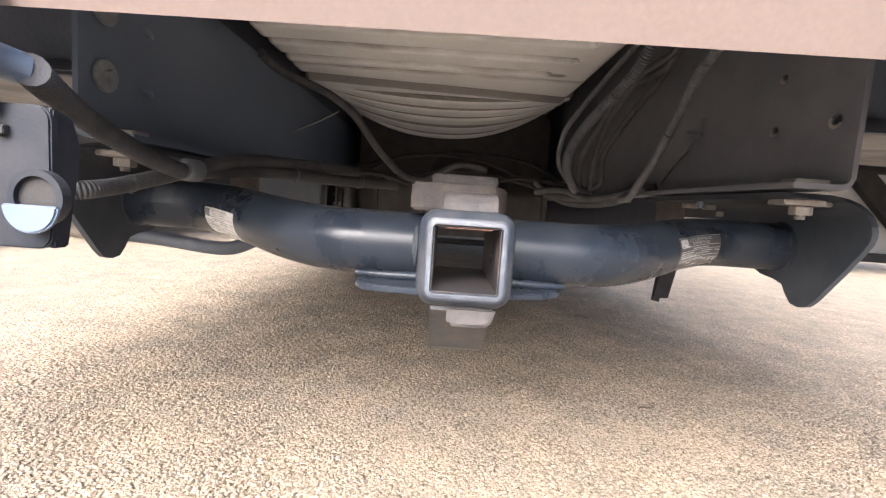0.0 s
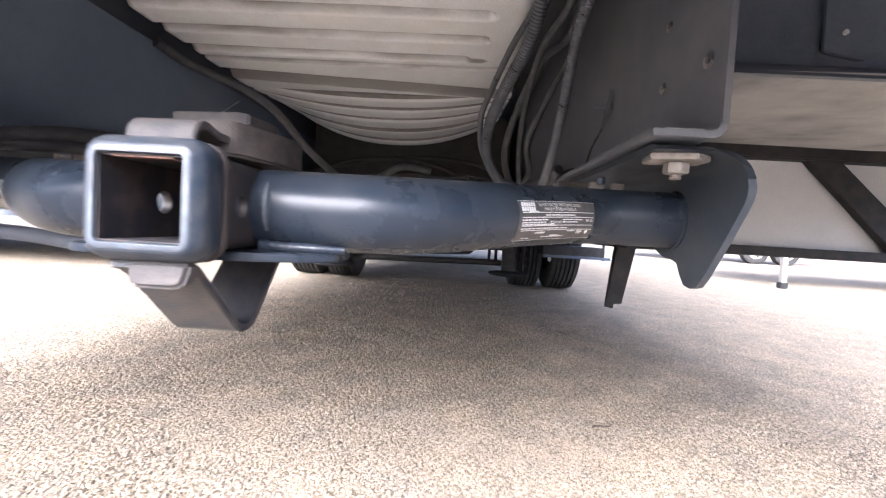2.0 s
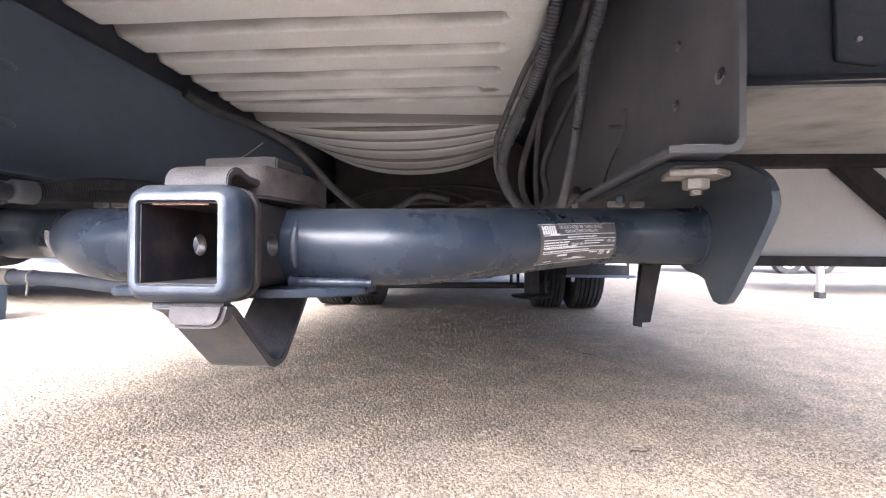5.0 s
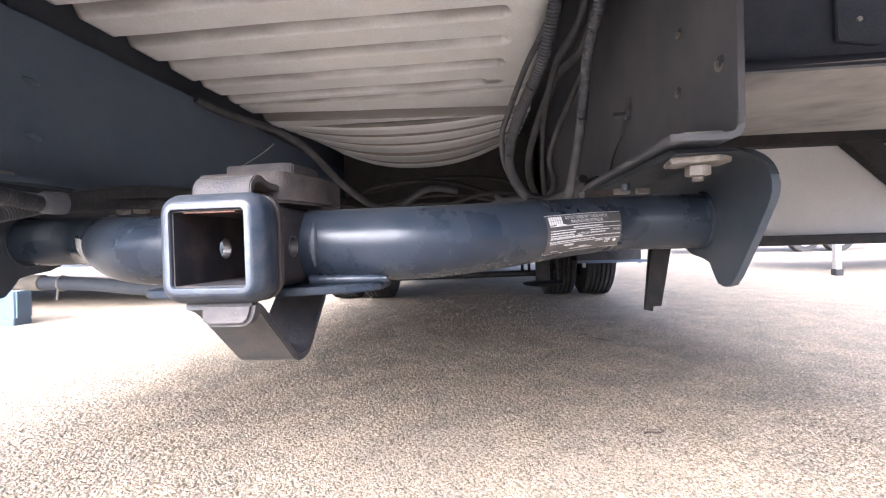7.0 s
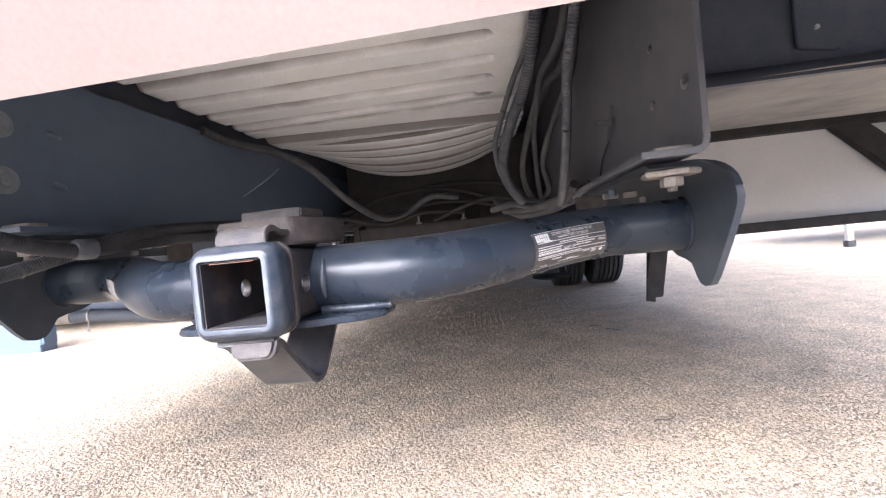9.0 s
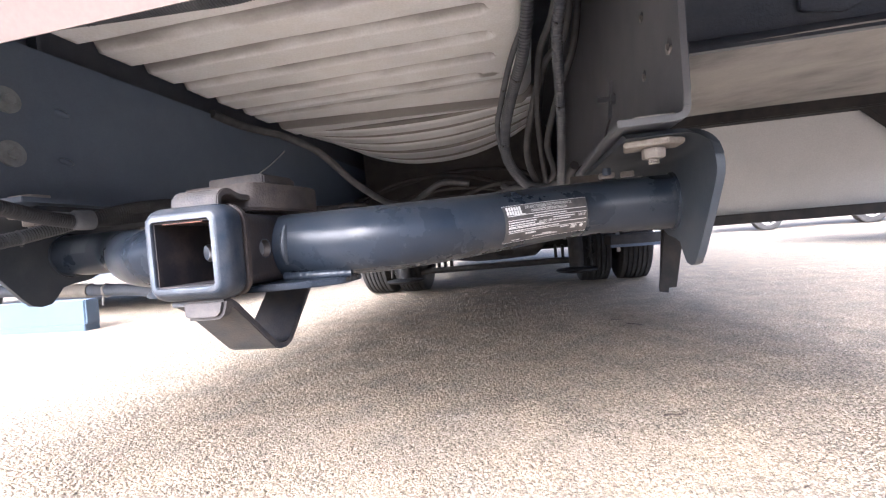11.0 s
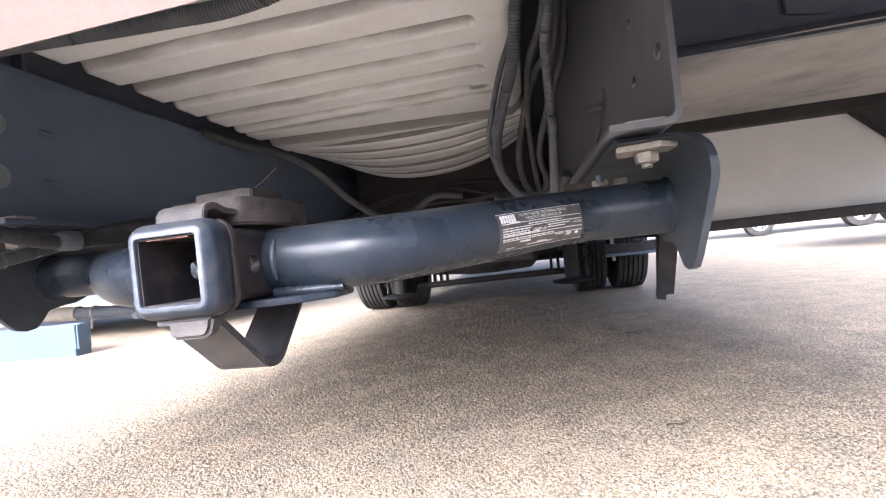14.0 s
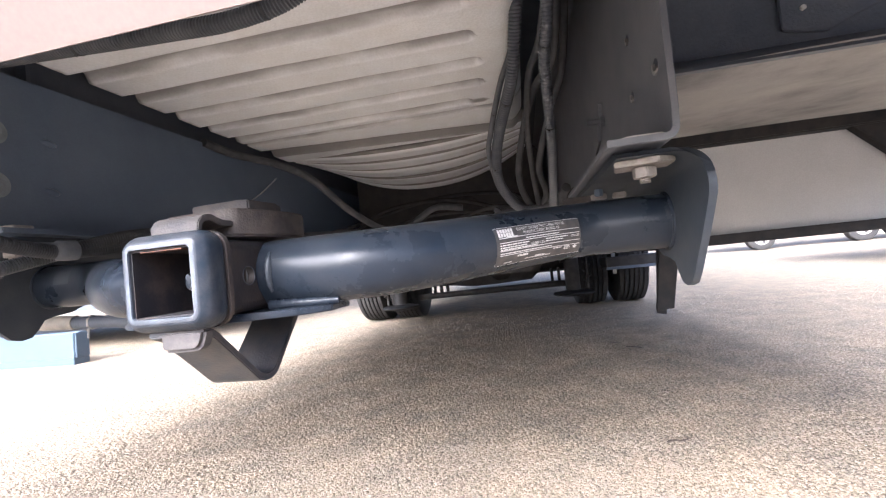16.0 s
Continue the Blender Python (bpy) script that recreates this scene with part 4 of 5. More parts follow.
def build_label(name, d0, d1, a0, a1, label, paper, ink):
    """A printed sticker: u runs along the tube from d0 to d1, v from its foot to its head."""
    t = thing(name, on_tube((d0 + d1) / 2, 0, RT), label, "label", "hitch labels")
    part("sticker", skin_quad(bmesh.new(), d0, d1, a0, a1, RT + 0.0004), paper, t)
    edge = bmesh.new()
    w, h = abs(d1 - d0), (a1 - a0) * RT

    def spot(u, v, r=0.0008):
        return on_tube(d0 + (d1 - d0) * u / w, a0 + (a1 - a0) * v / h, RT + r)

    def bar(bm, u0, u1, v0, v1):
        n = max(1, int((u1 - u0) / 0.006))
        lo = [bm.verts.new(spot(u0 + (u1 - u0) * i / n, v0)) for i in range(n + 1)]
        hi = [bm.verts.new(spot(u0 + (u1 - u0) * i / n, v1)) for i in range(n + 1)]
        for i in range(n):
            bm.faces.new((lo[i], lo[i + 1], hi[i + 1], hi[i]))

    for u0, u1, v0, v1 in ((0, w, 0, 0.0004), (0, w, h - 0.0004, h), (0, 0.0004, 0, h), (w - 0.0004, w, 0, h)):
        bar(edge, u0, u1, v0, v1)
    part("border", edge, ink, t)
    marks = bmesh.new()
    # two-row emblem block, cut through by dark strokes
    for row in range(2):
        for k in range(6):
            u = w * (0.028 + 0.026 * k)
            bar(marks, u, u + w * 0.021, h * (0.86 - 0.105 * row), h * (0.955 - 0.105 * row))
    bar(marks, w * 0.10, w * 0.215, h * 0.735, h * 0.755)
    # ruled lines
    for v in (0.715, 0.60, 0.40, 0.285):
        bar(marks, w * 0.03, w * 0.975, h * v, h * (v + 0.016))
    rng = random.Random(11)
    # small print that cannot be read
    for u0, u1, v in ((0.30, 0.70, 0.645), (0.03, 0.33, 0.535), (0.03, 0.31, 0.475), (0.52, 0.80, 0.535), (0.52, 0.74, 0.475), (0.03, 0.42, 0.425), (0.03, 0.60, 0.325), (0.21, 0.33, 0.20), (0.62, 0.73, 0.235), (0.76, 0.84, 0.245), (0.76, 0.85, 0.205), (0.76, 0.83, 0.165), (0.30, 0.60, 0.085), (0.41, 0.53, 0.12), (0.08, 0.17, 0.06)):
        u = u0
        tall = 0.05 if (u0, v) == (0.21, 0.20) else 0.028
        while u < u1:
            step = min(u1 - u, rng.uniform(0.018, 0.05))
            bar(marks, w * u, w * (u + step - 0.006) if step > 0.012 else w * (u + step), h * v, h * (v + tall))
            u += step
    # a leaf emblem
    leaf = [(0, -1), (0.08, -0.45), (0.55, -0.5), (0.45, -0.25), (0.95, 0.1), (0.75, 0.2), (0.8, 0.5), (0.45, 0.4), (0.3, 0.85), (0.2, 0.5), (0, 1.05), (-0.2, 0.5), (-0.3, 0.85), (-0.45, 0.4), (-0.8, 0.5), (-0.75, 0.2), (-0.95, 0.1), (-0.45, -0.25), (-0.55, -0.5), (-0.08, -0.45)]
    marks.faces.new([marks.verts.new(spot(w * 0.91 + 0.0031 * u, h * 0.21 + 0.0031 * v)) for u, v in leaf])
    # words that can be read
    for text, u0, v0, wide, tall in (("DO NOT EXCEED THE TOWING VEHICLE", 0.225, 0.870, 0.56, 1.25), ("MANUFACTURER'S RATINGS OR", 0.285, 0.765, 0.43, 1.25), ("10,000 LBS", 0.345, 0.455, 0.16, 1.05), ("1000 LBS", 0.845, 0.50, 0.125, 1.05)):
        pts, faces = lettering(text, 0.0026)
        k = w * wide / max(p[0] for p in pts)
        vs = [marks.verts.new(spot(w * u0 + k * x, h * v0 + tall * y)) for x, y in pts]
        for f in faces:
            if len(set(f)) > 2:
                marks.faces.new([vs[i] for i in f])
    part("print", marks, ink, t, "fine print", smooth=False)
    return t


build_label("hitch_label", 0.2195, 0.3160, -0.86, 0.40, "black hitch rating label with white print on the tube", label_black, label_white)
build_label("hitch_label", -0.2975, -0.2340, -1.12, 0.10, "worn white hitch label with black print on the tube", label_white, label_black)


# ---- hoses, looms and wires ----
def hose(name, points, r, mat, label, ribs=0.0, group="", category="hose", ties=()):
    """A hose or cable; with ties, a thing made of a conduit and the plastic ties round it."""
    if not ties:
        ob = part(name, sweep(points, r, n=14, ribs=ribs), mat, None, angle=50)
        return tagged(ob, label, category, group)
    t = thing(name, points[0], label, category, group)
    part("conduit", sweep(points, r, n=14, ribs=ribs), mat, t, angle=50)
    path = smooth_path(points, 0.004)
    for at in ties:
        k = min(len(path) - 2, max(1, int(at * len(path))))
        p, d = path[k], (path[k + 1] - path[k - 1]).normalized()
        side = d.cross(Vector((0.3, 0.2, 0.9))).normalized()
        up = side.cross(d)
        tie = sweep([p - d * 0.0013, p, p + d * 0.0013], r * 1.03, n=16, step=0.001)
        join(tie, rod(p - up * (r * 1.0), p - up * (r * 1.0 + 0.0028), 0.0020, n=8))
        part("cable_tie", tie, cable_black, t, "black plastic cable tie")
    return t


LOOM = "dusty black corrugated wiring loom hanging beside the rail"
hose("wiring_loom", [(0.33, 0.62, 0.95), (0.315, 0.68, 0.86), (0.308, 0.71, 0.815), (0.296, 0.76, 0.762), (0.271, 0.84, 0.718), (0.254, 0.91, 0.677), (0.253, 0.96, 0.632), (0.285, 1.0, 0.584), (0.33, 1.04, 0.575)], 0.0102, loom_plastic, LOOM, 0.0048, "wiring looms", "loom", (0.46, 0.72))
hose("wiring_loom", [(0.36, 0.54, 0.95), (0.348, 0.58, 0.82), (0.344, 0.60, 0.767), (0.339, 0.64, 0.732), (0.343, 0.70, 0.68), (0.346, 0.76, 0.629), (0.346, 0.84, 0.571), (0.35, 0.90, 0.562)], 0.0075, loom_plastic, LOOM, 0.0042, "wiring looms", "loom", (0.40, 0.62))
hose("wiring_loom", [(0.34, 0.70, 0.95), (0.311, 0.76, 0.838), (0.276, 0.82, 0.778), (0.25, 0.90, 0.727), (0.238, 0.95, 0.692), (0.25, 1.02, 0.64), (0.30, 1.08, 0.59)], 0.0055, loom_plastic, LOOM, 0.004, "wiring looms", "loom", (0.5,))
HOSE = "dusty black rubber hose hanging beside the rail"
hose("hose", [(0.385, 0.72, 0.93), (0.365, 0.78, 0.796), (0.336, 0.85, 0.776), (0.312, 0.92, 0.729), (0.293, 1.0, 0.648), (0.314, 1.05, 0.588), (0.37, 1.1, 0.57)], 0.0068, cable_black, HOSE, 0, "hoses")
hose("hose", [(0.37, 0.64, 0.93), (0.344, 0.70, 0.80), (0.324, 0.80, 0.775), (0.318, 0.92, 0.72), (0.322, 1.0, 0.65), (0.33, 1.04, 0.58)], 0.0056, cable_black, HOSE, 0, "hoses")
hose("hose", [(0.40, 0.80, 0.93), (0.385, 0.84, 0.80), (0.36, 0.90, 0.74), (0.335, 0.98, 0.66), (0.345, 1.02, 0.60), (0.30, 1.10, 0.575)], 0.0062, cable_black, HOSE, 0, "hoses")
CROSS = "black cable lying across the dark space behind the crossmember"
for pts in ([(-0.393, 0.93, 0.806), (-0.388, 0.99, 0.800), (-0.376, 1.04, 0.796), (-0.335, 1.075, 0.785), (-0.29, 1.10, 0.768), (-0.244, 1.153, 0.735), (-0.188, 1.238, 0.659), (-0.13, 1.34, 0.605), (-0.07, 1.38, 0.598), (-0.02, 1.38, 0.625), (0.04, 1.36, 0.65), (0.12, 1.36, 0.64)],
            [(-0.30, 1.5, 0.60), (-0.15, 1.45, 0.67), (0.05, 1.42, 0.68), (0.2, 1.4, 0.64), (0.33, 1.3, 0.575)],
            [(-0.25, 1.42, 0.58), (-0.05, 1.40, 0.625), (0.12, 1.38, 0.63), (0.3, 1.2, 0.575)],
            [(-0.32, 1.55, 0.64), (0.0, 1.52, 0.70), (0.25, 1.45, 0.68), (0.36, 1.35, 0.60)],
            [(-0.32, 1.28, 0.59), (-0.2, 1.22, 0.60), (-0.08, 1.24, 0.575), (0.02, 1.3, 0.60), (0.14, 1.28, 0.59)],
            [(0.05, 1.3, 0.575), (0.18, 1.22, 0.61), (0.27, 1.12, 0.60), (0.33, 1.06, 0.575)]):
    hose("cable", pts, 0.0095 if pts[0][2] > 0.8 else 0.006, cable_black if pts[0][2] > 0.8 else rubber, CROSS, 0, "cables", "cable")
for k, pts in enumerate(([(0.22, 1.10, 0.575), (0.27, 1.04, 0.58), (0.31, 0.98, 0.565), (0.37, 0.90, 0.566)], [(0.25, 1.12, 0.57), (0.30, 1.0, 0.562), (0.34, 0.92, 0.568), (0.40, 0.86, 0.590)], [(0.23, 1.16, 0.60), (0.28, 1.06, 0.555), (0.345, 0.95, 0.556), (0.37, 0.84, 0.590)])):
    hose("hose", pts, 0.008, cable_black, "dusty black rubber hose bundled at the rail's foot", 0, "hoses")
hose("stiff_wire", [(-0.345, 0.985, 0.660), (-0.28, 0.965, 0.684), (-0.232, 0.944, 0.704)], 0.0013, dusty_tan, "thin tan wire end sticking out from the rail", category="wire")

# the two looms along the left rail, taped together
hose("wiring_loom", [(-0.238, 0.262, 0.588), (-0.245, 0.275, 0.586), (-0.268, 0.32, 0.581), (-0.289, 0.37, 0.574), (-0.300, 0.42, 0.564), (-0.304, 0.47, 0.553), (-0.305, 0.52, 0.546), (-0.301, 0.56, 0.548), (-0.279, 0.62, 0.555), (-0.236, 0.70, 0.558), (-0.185, 0.78, 0.557), (-0.10, 0.90, 0.56)], 0.0095, loom_dark, "dusty black corrugated wiring loom running to the trailer socket", 0.0030, "wiring looms", "loom", (0.66, 0.86))
hose("wiring_loom", [(-0.42, 0.40, 0.505), (-0.346, 0.42, 0.517), (-0.338, 0.46, 0.523), (-0.322, 0.51, 0.537), (-0.28, 0.60, 0.566), (-0.24, 0.70, 0.574), (-0.17, 0.85, 0.578)], 0.009, loom_dark, "dusty black corrugated wiring loom taped under the rail", 0.0030, "wiring looms", "loom", (0.25,))
tagged(part("tape_wrap", sweep([(-0.303, 0.520, 0.5475), (-0.302, 0.532, 0.5475), (-0.300, 0.545, 0.548)], lambda u: 0.0135 - 0.003 * max(0.0, abs(2 * u - 1) - 0.7) / 0.3, n=16, step=0.004), bracket_grey), "grey tape wrapped round two wiring looms", "tape")
hose("wiring_loom", [(-0.385, 0.50, 0.800), (-0.25, 0.50, 0.792), (-0.168, 0.50, 0.787), (-0.091, 0.50, 0.783), (-0.018, 0.50, 0.780), (0.047, 0.50, 0.787), (0.10, 0.495, 0.802), (0.16, 0.48, 0.813)], 0.0108, loom_plastic, "grey dusty corrugated loom slung under the ribbed tank", 0.0042, "wiring looms", "loom", (0.3, 0.75))


# ---- trailer socket ----
def build_socket():
    t = thing("trailer_socket", (-0.25, 0.24, 0.49), "black plastic trailer wiring socket on a dark steel plate", "trailer socket")
    part("mount_plate", prism(rounded(-0.263, 0.5275, 0.100, 0.078, 0.008, 4), "y", 0.246, 0.252, bevel=0.001), socket_steel, t)
    side = prism([(0.248, 0.489), (0.258, 0.489), (0.268, 0.545), (0.262, 0.562), (0.248, 0.566)], "x", -0.2175, -0.2135, bevel=0.001)
    part("side_fold", side, socket_steel, t)
    ring = bmesh.new()
    outer, inner = circle(-0.2165, 0.517, 0.0150, 36), circle(-0.2165, 0.517, 0.0115, 36)
    join(ring, prism(outer, "y", 0.240, 0.246, [inner], bevel=0.0))
    part("socket_ring", ring, socket_steel, t)
    part("socket_face", prism(circle(-0.2165, 0.517, 0.0115, 36), "y", 0.243, 0.2457), rubber, t)
    lid = prism([(-0.2165 + 0.0150 * math.cos(a), 0.513 + 0.0150 * math.sin(a)) for a in np.linspace(math.pi, 2 * math.pi, 20)], "y", 0.236, 0.2395, bevel=0.001)
    part("lid", lid, rail_black, t, "grey plastic flip lid")
    part("screw", hexbolt((-0.238, 0.246, 0.552), (0, -1, 0), 0.004, 0.004), rubber, t)
    grip = rod((-0.260, 0.240, 0.594), (-0.243, 0.268, 0.588), 0.0095, n=20, bevel=0.002)
    part("cable_gland", grip, rail_black, t, "grey frosted cable gland")
    part("hanger", box(-0.250, -0.238, 0.238, 0.2445, 0.56, 0.70, 0.001), skirt_blue, t, "pale blue hanger strip")
    return t


build_socket()


# ---- left side: exhaust pipe, far pan ----
def build_pipe():
    t = thing("exhaust_pipe", (-0.6, 0.8, 0.43), "dusty black exhaust pipe with a clamp under the body", "exhaust pipe")
    part("pipe", sweep([(-1.25, 0.82, 0.45), (-0.9, 0.81, 0.447), (-0.64, 0.80, 0.437), (-0.52, 0.80, 0.432), (-0.42, 0.80, 0.422), (-0.375, 0.80, 0.424), (-0.34, 0.81, 0.44)], 0.0125, n=16), underbody, t)
    part("sleeve", sweep([(-0.72, 0.803, 0.441), (-0.66, 0.80, 0.438), (-0.615, 0.80, 0.436)], 0.0148, n=18), pipe_dusty, t, "tan sleeve")
    part("clamp", sweep([Vector((-0.575, 0.80 + 0.0135 * math.cos(a), 0.4345 + 0.0135 * math.sin(a))) for a in np.linspace(0, 6.28, 20)], 0.0025, n=8, cap=False), zinc, t)
    part("clamp_tail", rod((-0.575, 0.79, 0.425), (-0.572, 0.785, 0.405), 0.002, n=8), zinc, t)
    part("hanger", box(-0.945, -0.935, 0.80, 0.82, 0.455, 0.665, 0.001), rubber, t)
    return t


build_pipe()


def build_end_tabs(right):
    """Small brackets behind the hitch's end: a pale plate and bolt heads."""
    s = 1 if right else -1
    t = thing("bracket_hardware", (CX + s * 0.40, 0.74, 0.545), "grey plate and bolt heads under the chassis rail", "bracket", "rail brackets")
    x = lambda v: CX + s * (v - CX)
    a, b = sorted((x(0.352), x(0.400)))
    part("pale_plate", box(a, b, 0.745, 0.75, 0.520, 0.560, 0.001), dusty_steel, t, "grey dusty plate")
    for xv, y, z, w in ((0.404, 0.74, 0.5555, 0.011), (0.432, 0.735, 0.5545, 0.009), (0.455, 0.73, 0.545, 0.010)):
        a, b = sorted((x(xv) - w, x(xv) + w))
        part("bolt_head", box(a, b, y - 0.006, y + 0.006, z - 0.004, z + 0.004, 0.001), zinc, t)
    part("clip", rod((x(0.398), 0.70, 0.562), (x(0.398), 0.70, 0.552), 0.006, n=8, bevel=0.001), rail_black, t)
    return t


build_end_tabs(True)
build_end_tabs(False)


# ---- crossmember and dark filler block further forward ----
def build_crossmember():
    t = thing("crossmember", (0.05, 1.45, 0.46), "dusty dark steel crossmember with two upright bolts", "crossmember")
    part("beam", box(-0.215, 0.305, 1.42, 1.50, 0.430, 0.574, 0.003), black_iron, t)
    for x in (-0.035, 0.11, 0.235):
        part("gusset", prism([(x - 0.03, 0.570), (x + 0.03, 0.570), (x + 0.008, 0.535), (x - 0.008, 0.535)], "y", 1.412, 1.421), black_iron, t)
    for x in (-0.02, 0.125):
        bolt = part("bolt", rod((x, 1.435, 0.574), (x, 1.435, 0.602), 0.0035, n=10), zinc, t)
        part("nut", hexbolt((x, 1.435, 0.574), (0, 0, 1), 0.0095, 0.007), zinc, bolt, "zinc nut")
    # plate added to keep the background out of the gap left of the rail
    part("gap_blocker", box(-1.22, -0.40, 1.43, 1.49, 0.445, 0.665, 0.004), underbody, t, "black plate added to block the bright gap past the rail")
    for sx, x in ((-1, -0.225), (1, 0.315)):
        part("end_plate", box(x - 0.008, x + 0.008, 1.42, 1.50, 0.468, 0.60, 0.002), black_iron, t)
        a, b = sorted((x, CX + sx * 0.41))
        part("arm", box(a, b, 1.43, 1.49, 0.575, 0.60, 0.002), black_iron, t)
    return t


build_crossmember()


def build_dark_block():
    # made-up block that fills the dark space beyond the crossmember
    t = thing("dark_block", (0.02, 2.3, 0.47), "black tank-shaped block added to fill the dark space between the rails", "fuel tank")
    part("tank", prism(rounded(0.02, 0.69, 0.72, 0.42, 0.06, 6), "y", 1.72, 2.9, bevel=0.01), black_iron, t)
    for y in (1.95, 2.65):
        part("band", prism(rounded(0.02, 0.69, 0.735, 0.435, 0.062, 6), "y", y, y + 0.04, [rounded(0.02, 0.69, 0.722, 0.422, 0.06, 6)]), rail_black, t)
    part("pump_cover", prism(circle(0.05, 0.62, 0.12, 30), "y", 1.70, 1.722, bevel=0.004), rubber, t)
    return t


build_dark_block()


# ---- rear axle ----
def build_tyre_thing(x, y, w=0.245, r=0.40, group="rear tyres"):
    t = thing("dual_tyre", (x, y, 0.0), "worn dusty black truck tyre with straight tread grooves", "tyre", group)
    prof = [(-w * 0.36, 0.20), (-w * 0.47, 0.23), (-w * 0.52, 0.30), (-w * 0.50, r * 0.93), (-w * 0.46, r * 0.975)]
    n = 6
    tread = w * 0.90
    g = 0.012
    for k in range(n + 1):
        u = -tread / 2 + tread * k / n
        if 0 < k < n:
            prof += [(u - g / 2, r * 0.998 - 0.002 * abs(k - 3)), (u - g / 2 + 0.0015, r - 0.024), (u + g / 2 - 0.0015, r - 0.024), (u + g / 2, r * 0.998 - 0.002 * abs(k - 3))]
        else:
            prof.append((u, r * 0.985))
    prof += [(w * 0.46, r * 0.975), (w * 0.50, r * 0.93), (w * 0.52, 0.30), (w * 0.47, 0.23), (w * 0.36, 0.20)]
    part("tyre", lathe_x(prof, x, y, r - 0.006, 72), tyre_rubber, t, angle=30)
    part("rim", lathe_x([(-w * 0.34, 0.06), (-w * 0.36, 0.205), (w * 0.36, 0.205), (w * 0.34, 0.06)], x, y, r - 0.006, 40), zinc, t, "dull steel rim")
    return t


AXLE_Y = 4.22
for x in (-1.135, -0.815, 0.815, 1.135):
    build_tyre_thing(x, AXLE_Y)


def build_axle():
    t = thing("rear_axle", (0, AXLE_Y, 0.3), "black rear axle with a round differential housing", "axle")
    part("axle_tube", rod((-1.2, AXLE_Y, 0.394), (1.2, AXLE_Y, 0.394), 0.075, n=24), black_iron, t)
    # made-up beam that blocks the light seen past the axle
    part("filler_beam", box(-0.66, 0.68, 4.36, 4.44, 0.30, 0.60, 0.006), black_iron, t, "black filler beam added behind the axle to darken the gap")
    dif = bmesh.new()
    bmesh.ops.create_uvsphere(dif, u_segments=28, v_segments=16, radius=0.17, matrix=Matrix.Translation((0.05, AXLE_Y, 0.41)) @ Matrix.Diagonal((0.9, 1.0, 1.0, 1)))
    part("differential", dif, black_iron, t)
    under = [(-0.62, 0.45), (-0.60, 0.275), (-0.40, 0.264), (-0.21, 0.242), (0.02, 0.244), (0.325, 0.260), (0.37, 0.300), (0.41, 0.345), (0.45, 0.45), (0.45, 0.60), (-0.62, 0.60)]
    part("axle_housing", prism(under, "y", 4.12, 4.30, bevel=0.012), black_iron, t, "black welded axle housing")
    # upright bars added to break up the bright slots beside the housing
    for x in (-0.56, -0.50, -0.44, 0.50, 0.56):
        part("clamp", box(x - 0.012, x + 0.012, 4.06, 4.11, 0.19, 0.34, 0.002), black_iron, t)
    bar = [(-0.74, 3.95, 0.30), (-0.72, 3.93, 0.200), (-0.5, 3.93, 0.200), (0.5, 3.93, 0.212), (0.62, 3.93, 0.215), (0.64, 3.95, 0.30)]
    part("sway_bar", sweep(bar, 0.027, n=12, step=0.02), black_iron, t, "black sway bar")
    for x in (-0.60, 0.62):
        part("leaf_spring", strip([(3.55, 0.52), (3.9, 0.42), (AXLE_Y, 0.40), (4.6, 0.43), (4.95, 0.53)], "x", x - 0.04, x + 0.04, 0.05), black_iron, t)
        part("bump_stop", rod((x, AXLE_Y - 0.02, 0.44), (x, AXLE_Y - 0.02, 0.58), 0.05, n=18), rubber, t)
    return t


build_axle()


def build_jack(x):
    t = thing("levelling_jack", (x, 3.75, 0.14), "black hydraulic levelling jack with a round dished foot", "levelling jack", "levelling jacks")
    foot = bmesh.new()
    rings = []
    for r, z in ((0.06, 0.165), (0.10, 0.158), (0.155, 0.150), (0.165, 0.140), (0.150, 0.128), (0.09, 0.118), (0.03, 0.116)):
        rings.append([foot.verts.new((x + r * math.cos(2 * math.pi * k / 32), 3.75 + r * math.sin(2 * math.pi * k / 32), z)) for k in range(32)])
    for a, b in zip(rings, rings[1:]):
        for k in range(32):
            foot.faces.new((a[k], a[(k + 1) % 32], b[(k + 1) % 32], b[k]))
    foot.faces.new(rings[0])
    foot.faces.new(rings[-1])
    part("foot", foot, rubber, t)
    part("cylinder", rod((x, 3.75, 0.16), (x, 3.75, 0.62), 0.058, n=22, bevel=0.004), black_iron, t)
    spring = [Vector((x + (0.115 if x > 0 else -0.115) + 0.028 * math.cos(a), 3.75 + 0.028 * math.sin(a), 0.20 + 0.012 * a)) for a in np.linspace(0, 34, 170)]
    part("return_spring", sweep(spring, 0.006, n=6, step=0.008), black_iron, t, "black coil return spring")
    part("spring_post", rod((x + (0.115 if x > 0 else -0.115), 3.75, 0.17), (x + (0.115 if x > 0 else -0.115), 3.75, 0.62), 0.012, n=10), black_iron, t)
    part("mount", box(x - 0.08, x + 0.08, 3.70, 3.80, 0.60, 0.72, 0.004), black_iron, t)
    return t


build_jack(0.64)
build_jack(-0.80)


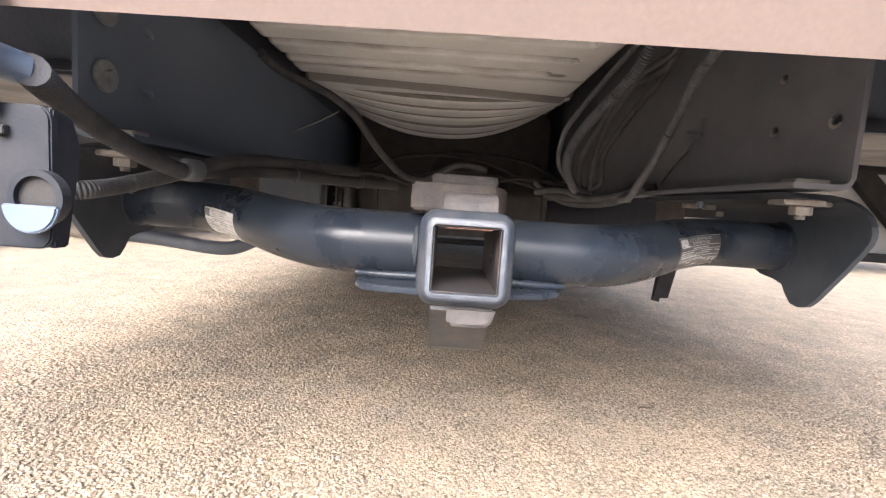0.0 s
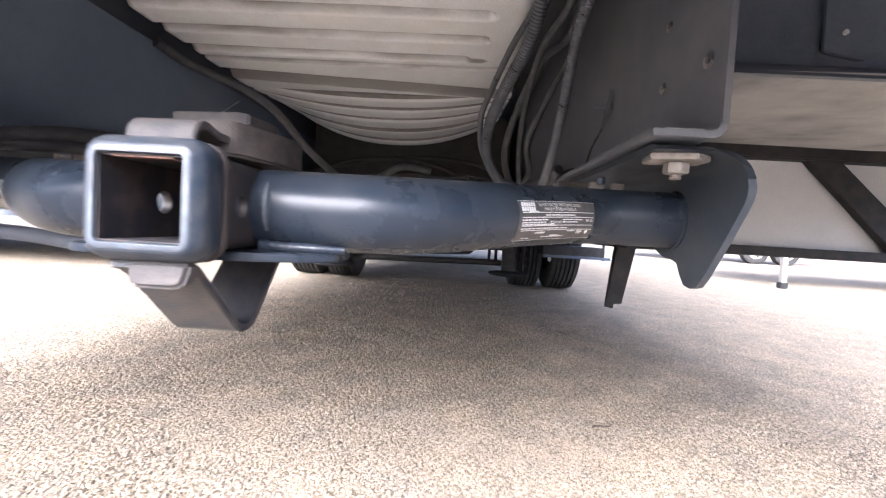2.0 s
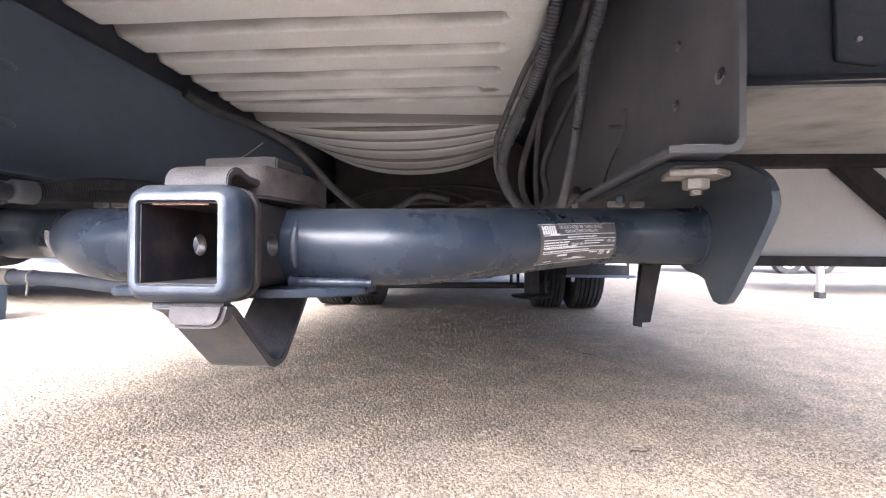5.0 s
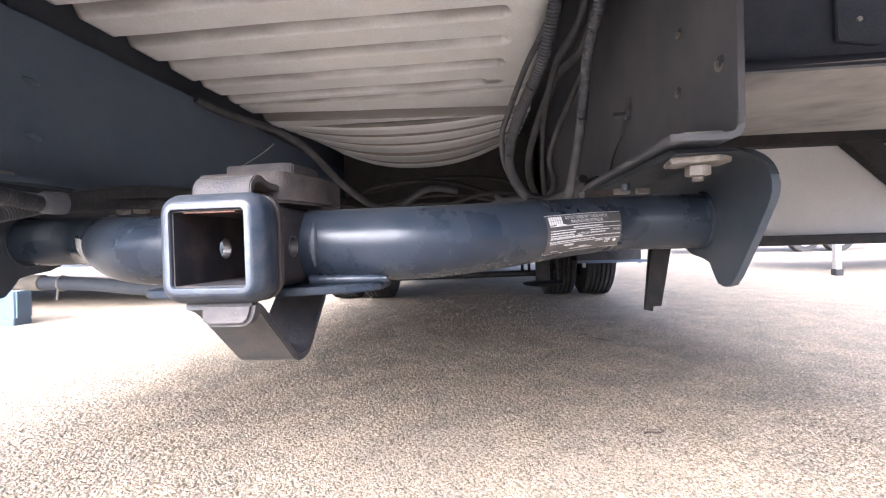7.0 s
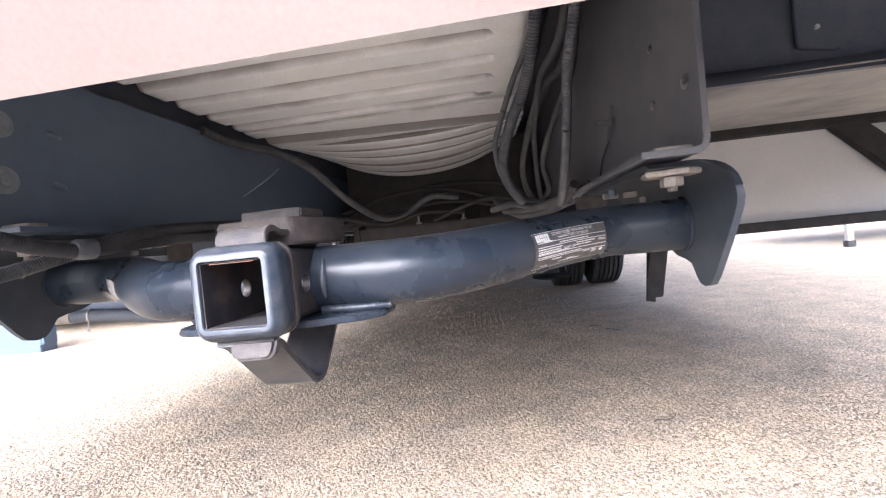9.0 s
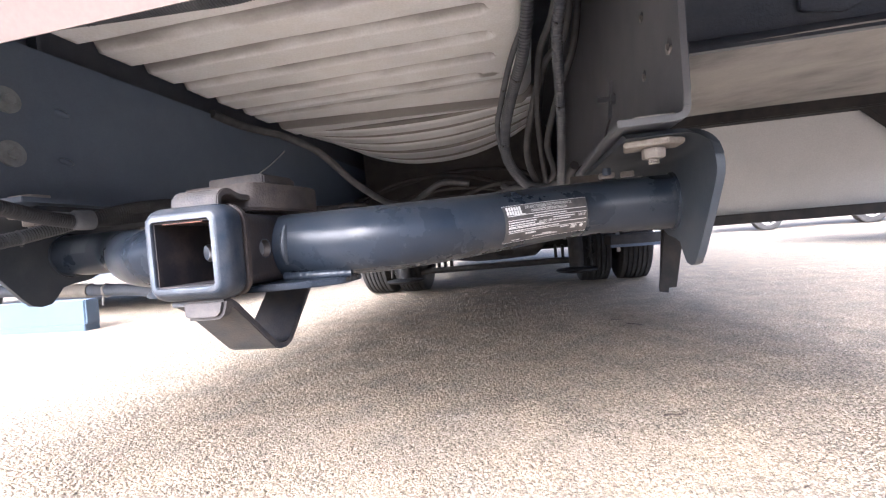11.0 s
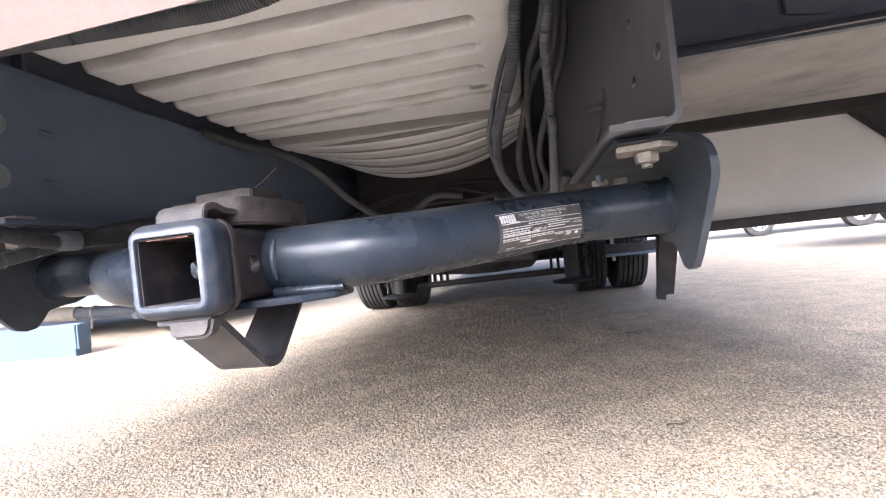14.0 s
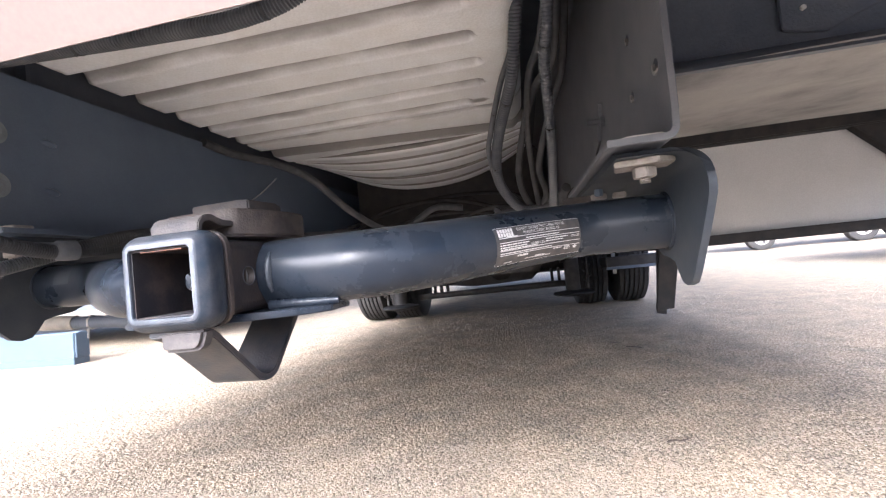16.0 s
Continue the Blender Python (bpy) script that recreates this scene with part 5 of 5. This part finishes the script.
def build_underbody_trim():
    t = thing("underbody_tray", (1.2, 3.6, 0.30), "black plastic tray and bracket in front of the rear tyres", "underbody panel")
    part("tray", box(0.86, 1.32, 3.45, 3.75, 0.325, 0.40, 0.008), black_iron, t)
    part("edge_strip", box(0.86, 1.36, 3.44, 3.47, 0.310, 0.330, 0.003), rail_black, t)
    part("post", box(1.32, 1.335, 3.5, 3.52, 0.30, 0.65, 0.002), black_iron, t)
    part("peg", rod((1.33, 3.51, 0.315), (1.43, 3.51, 0.315), 0.008, n=10), zinc, t)
    part("stay", box(0.93, 0.955, 3.60, 3.62, 0.27, 0.66, 0.002), box_grey, t)
    return t


build_underbody_trim()


# ---- other vehicles on the lot ----
def wheel(parent, x, y, r, w):
    """A wheel that turns about the x or y line of its vehicle; here about y."""
    bm = bmesh.new()
    prof = [(-w / 2, r * 0.62), (-w / 2, r * 0.92), (-w * 0.42, r), (w * 0.42, r), (w / 2, r * 0.92), (w / 2, r * 0.62)]
    n = 40
    rings = [[bm.verts.new((x + pr * math.cos(2 * math.pi * k / n), y + px, r - 0.006 + pr * math.sin(2 * math.pi * k / n))) for k in range(n)] for px, pr in prof]
    for a, b in zip(rings, rings[1:]):
        for k in range(n):
            bm.faces.new((a[k], a[(k + 1) % n], b[(k + 1) % n], b[k]))
    bm.faces.new(rings[0])
    bm.faces.new(rings[-1])
    tyre = part("wheel", bm, tyre_rubber, parent)
    rim = prism(circle(x, r - 0.006, r * 0.60, 32), "y", y - w / 2 - 0.008, y - w / 2 + 0.01, [circle(x + r * 0.4 * math.cos(a), r - 0.006 + r * 0.4 * math.sin(a), r * 0.11, 8) for a in np.linspace(0, 5.03, 5)])
    part("rim", rim, zinc, tyre, "silver spoked rim")


def build_far_trailer(x0, x1, y0, y1, floor, top, wheels, legs, name, label, category):
    t = thing(name, ((x0 + x1) / 2, (y0 + y1) / 2, 0), label, category)
    part("body", box(x0, x1, y0, y1, floor, top, 0.06), vehicle_white, t)
    part("chassis", box(x0 + 0.1, x1 - 0.1, y0 + 0.05, y1 - 0.05, floor - 0.12, floor), underbody, t)
    part("trim_stripe", box(x0 - 0.006, x1 + 0.006, y0 - 0.006, y1 + 0.006, floor + 0.12, floor + 0.22), box_grey, t)
    for k in range(int((x1 - x0) / 1.6) if top > 2 else 0):
        wx = x0 + 0.7 + 1.6 * k
        win = part("window", box(wx, wx + 0.8, y0 - 0.015, y0 + 0.02, floor + 0.9, floor + 1.5, 0.01), rubber, t)
        part("window_frame", prism([(wx - 0.03, floor + 0.87), (wx + 0.83, floor + 0.87), (wx + 0.83, floor + 1.53), (wx - 0.03, floor + 1.53)], "y", y0 - 0.022, y0 - 0.002, [[(wx, floor + 0.9), (wx + 0.8, floor + 0.9), (wx + 0.8, floor + 1.5), (wx, floor + 1.5)]]), zinc, win)
    for x, y, r in wheels:
        wheel(t, x, y, r, 0.22)
    for x, y in legs:
        leg = part("landing_leg", box(x - 0.03, x + 0.03, y - 0.03, y + 0.03, 0.06, floor, 0.004), zinc, t, "galvanised landing leg")
        part("leg_foot", box(x - 0.042, x + 0.042, y - 0.042, y + 0.042, -0.002, 0.07, 0.006), rubber, leg)
    return t


# made-up trailer body, kept low so that it shades little ground
build_far_trailer(3.9, 11.5, 5.3, 6.9, 0.95, 1.35, [], [(4.12, 5.5), (10.9, 5.6)], "low_trailer", "low white trailer body added above galvanised landing legs", "trailer")
build_far_trailer(5.2, 10.8, 12.75, 14.4, 0.85, 2.9, [(6.22, 12.72, 0.33), (8.5, 12.75, 0.36), (9.35, 12.75, 0.36)], [], "parked_trailer", "white trailer with silver wheels parked on the lot", "trailer")
# neighbour body added to cast the shadow on the ground at the left
build_far_trailer(-9.5, -2.75, 3.45, 6.0, 0.50, 3.2, [(-5.5, 3.6, 0.36)], [], "shade_motorhome", "white motorhome body added alongside to shade the gravel", "motorhome")


def build_step():
    t = thing("metal_step_box", (-3.8, 3.0, 0), "light blue metal step box standing on the gravel", "step")
    part("face", prism([(-4.9, 0.045), (-3.14, 0.045), (-3.14, 0.235), (-4.9, 0.245)], "y", 2.86, 2.90, bevel=0.004), skirt_blue, t)
    part("base", box(-4.95, -3.13, 2.845, 2.97, -0.005, 0.05, 0.004), skirt_blue, t)
    part("side", prism([(2.865, 0.05), (2.97, 0.05), (2.97, 0.232), (2.868, 0.232)], "x", -3.139, -3.124, bevel=0.003), skirt_blue, t)
    part("top", box(-4.9, -3.14, 2.90, 2.97, 0.225, 0.24, 0.003), skirt_blue, t)
    return t


build_step()

build_pebbles()
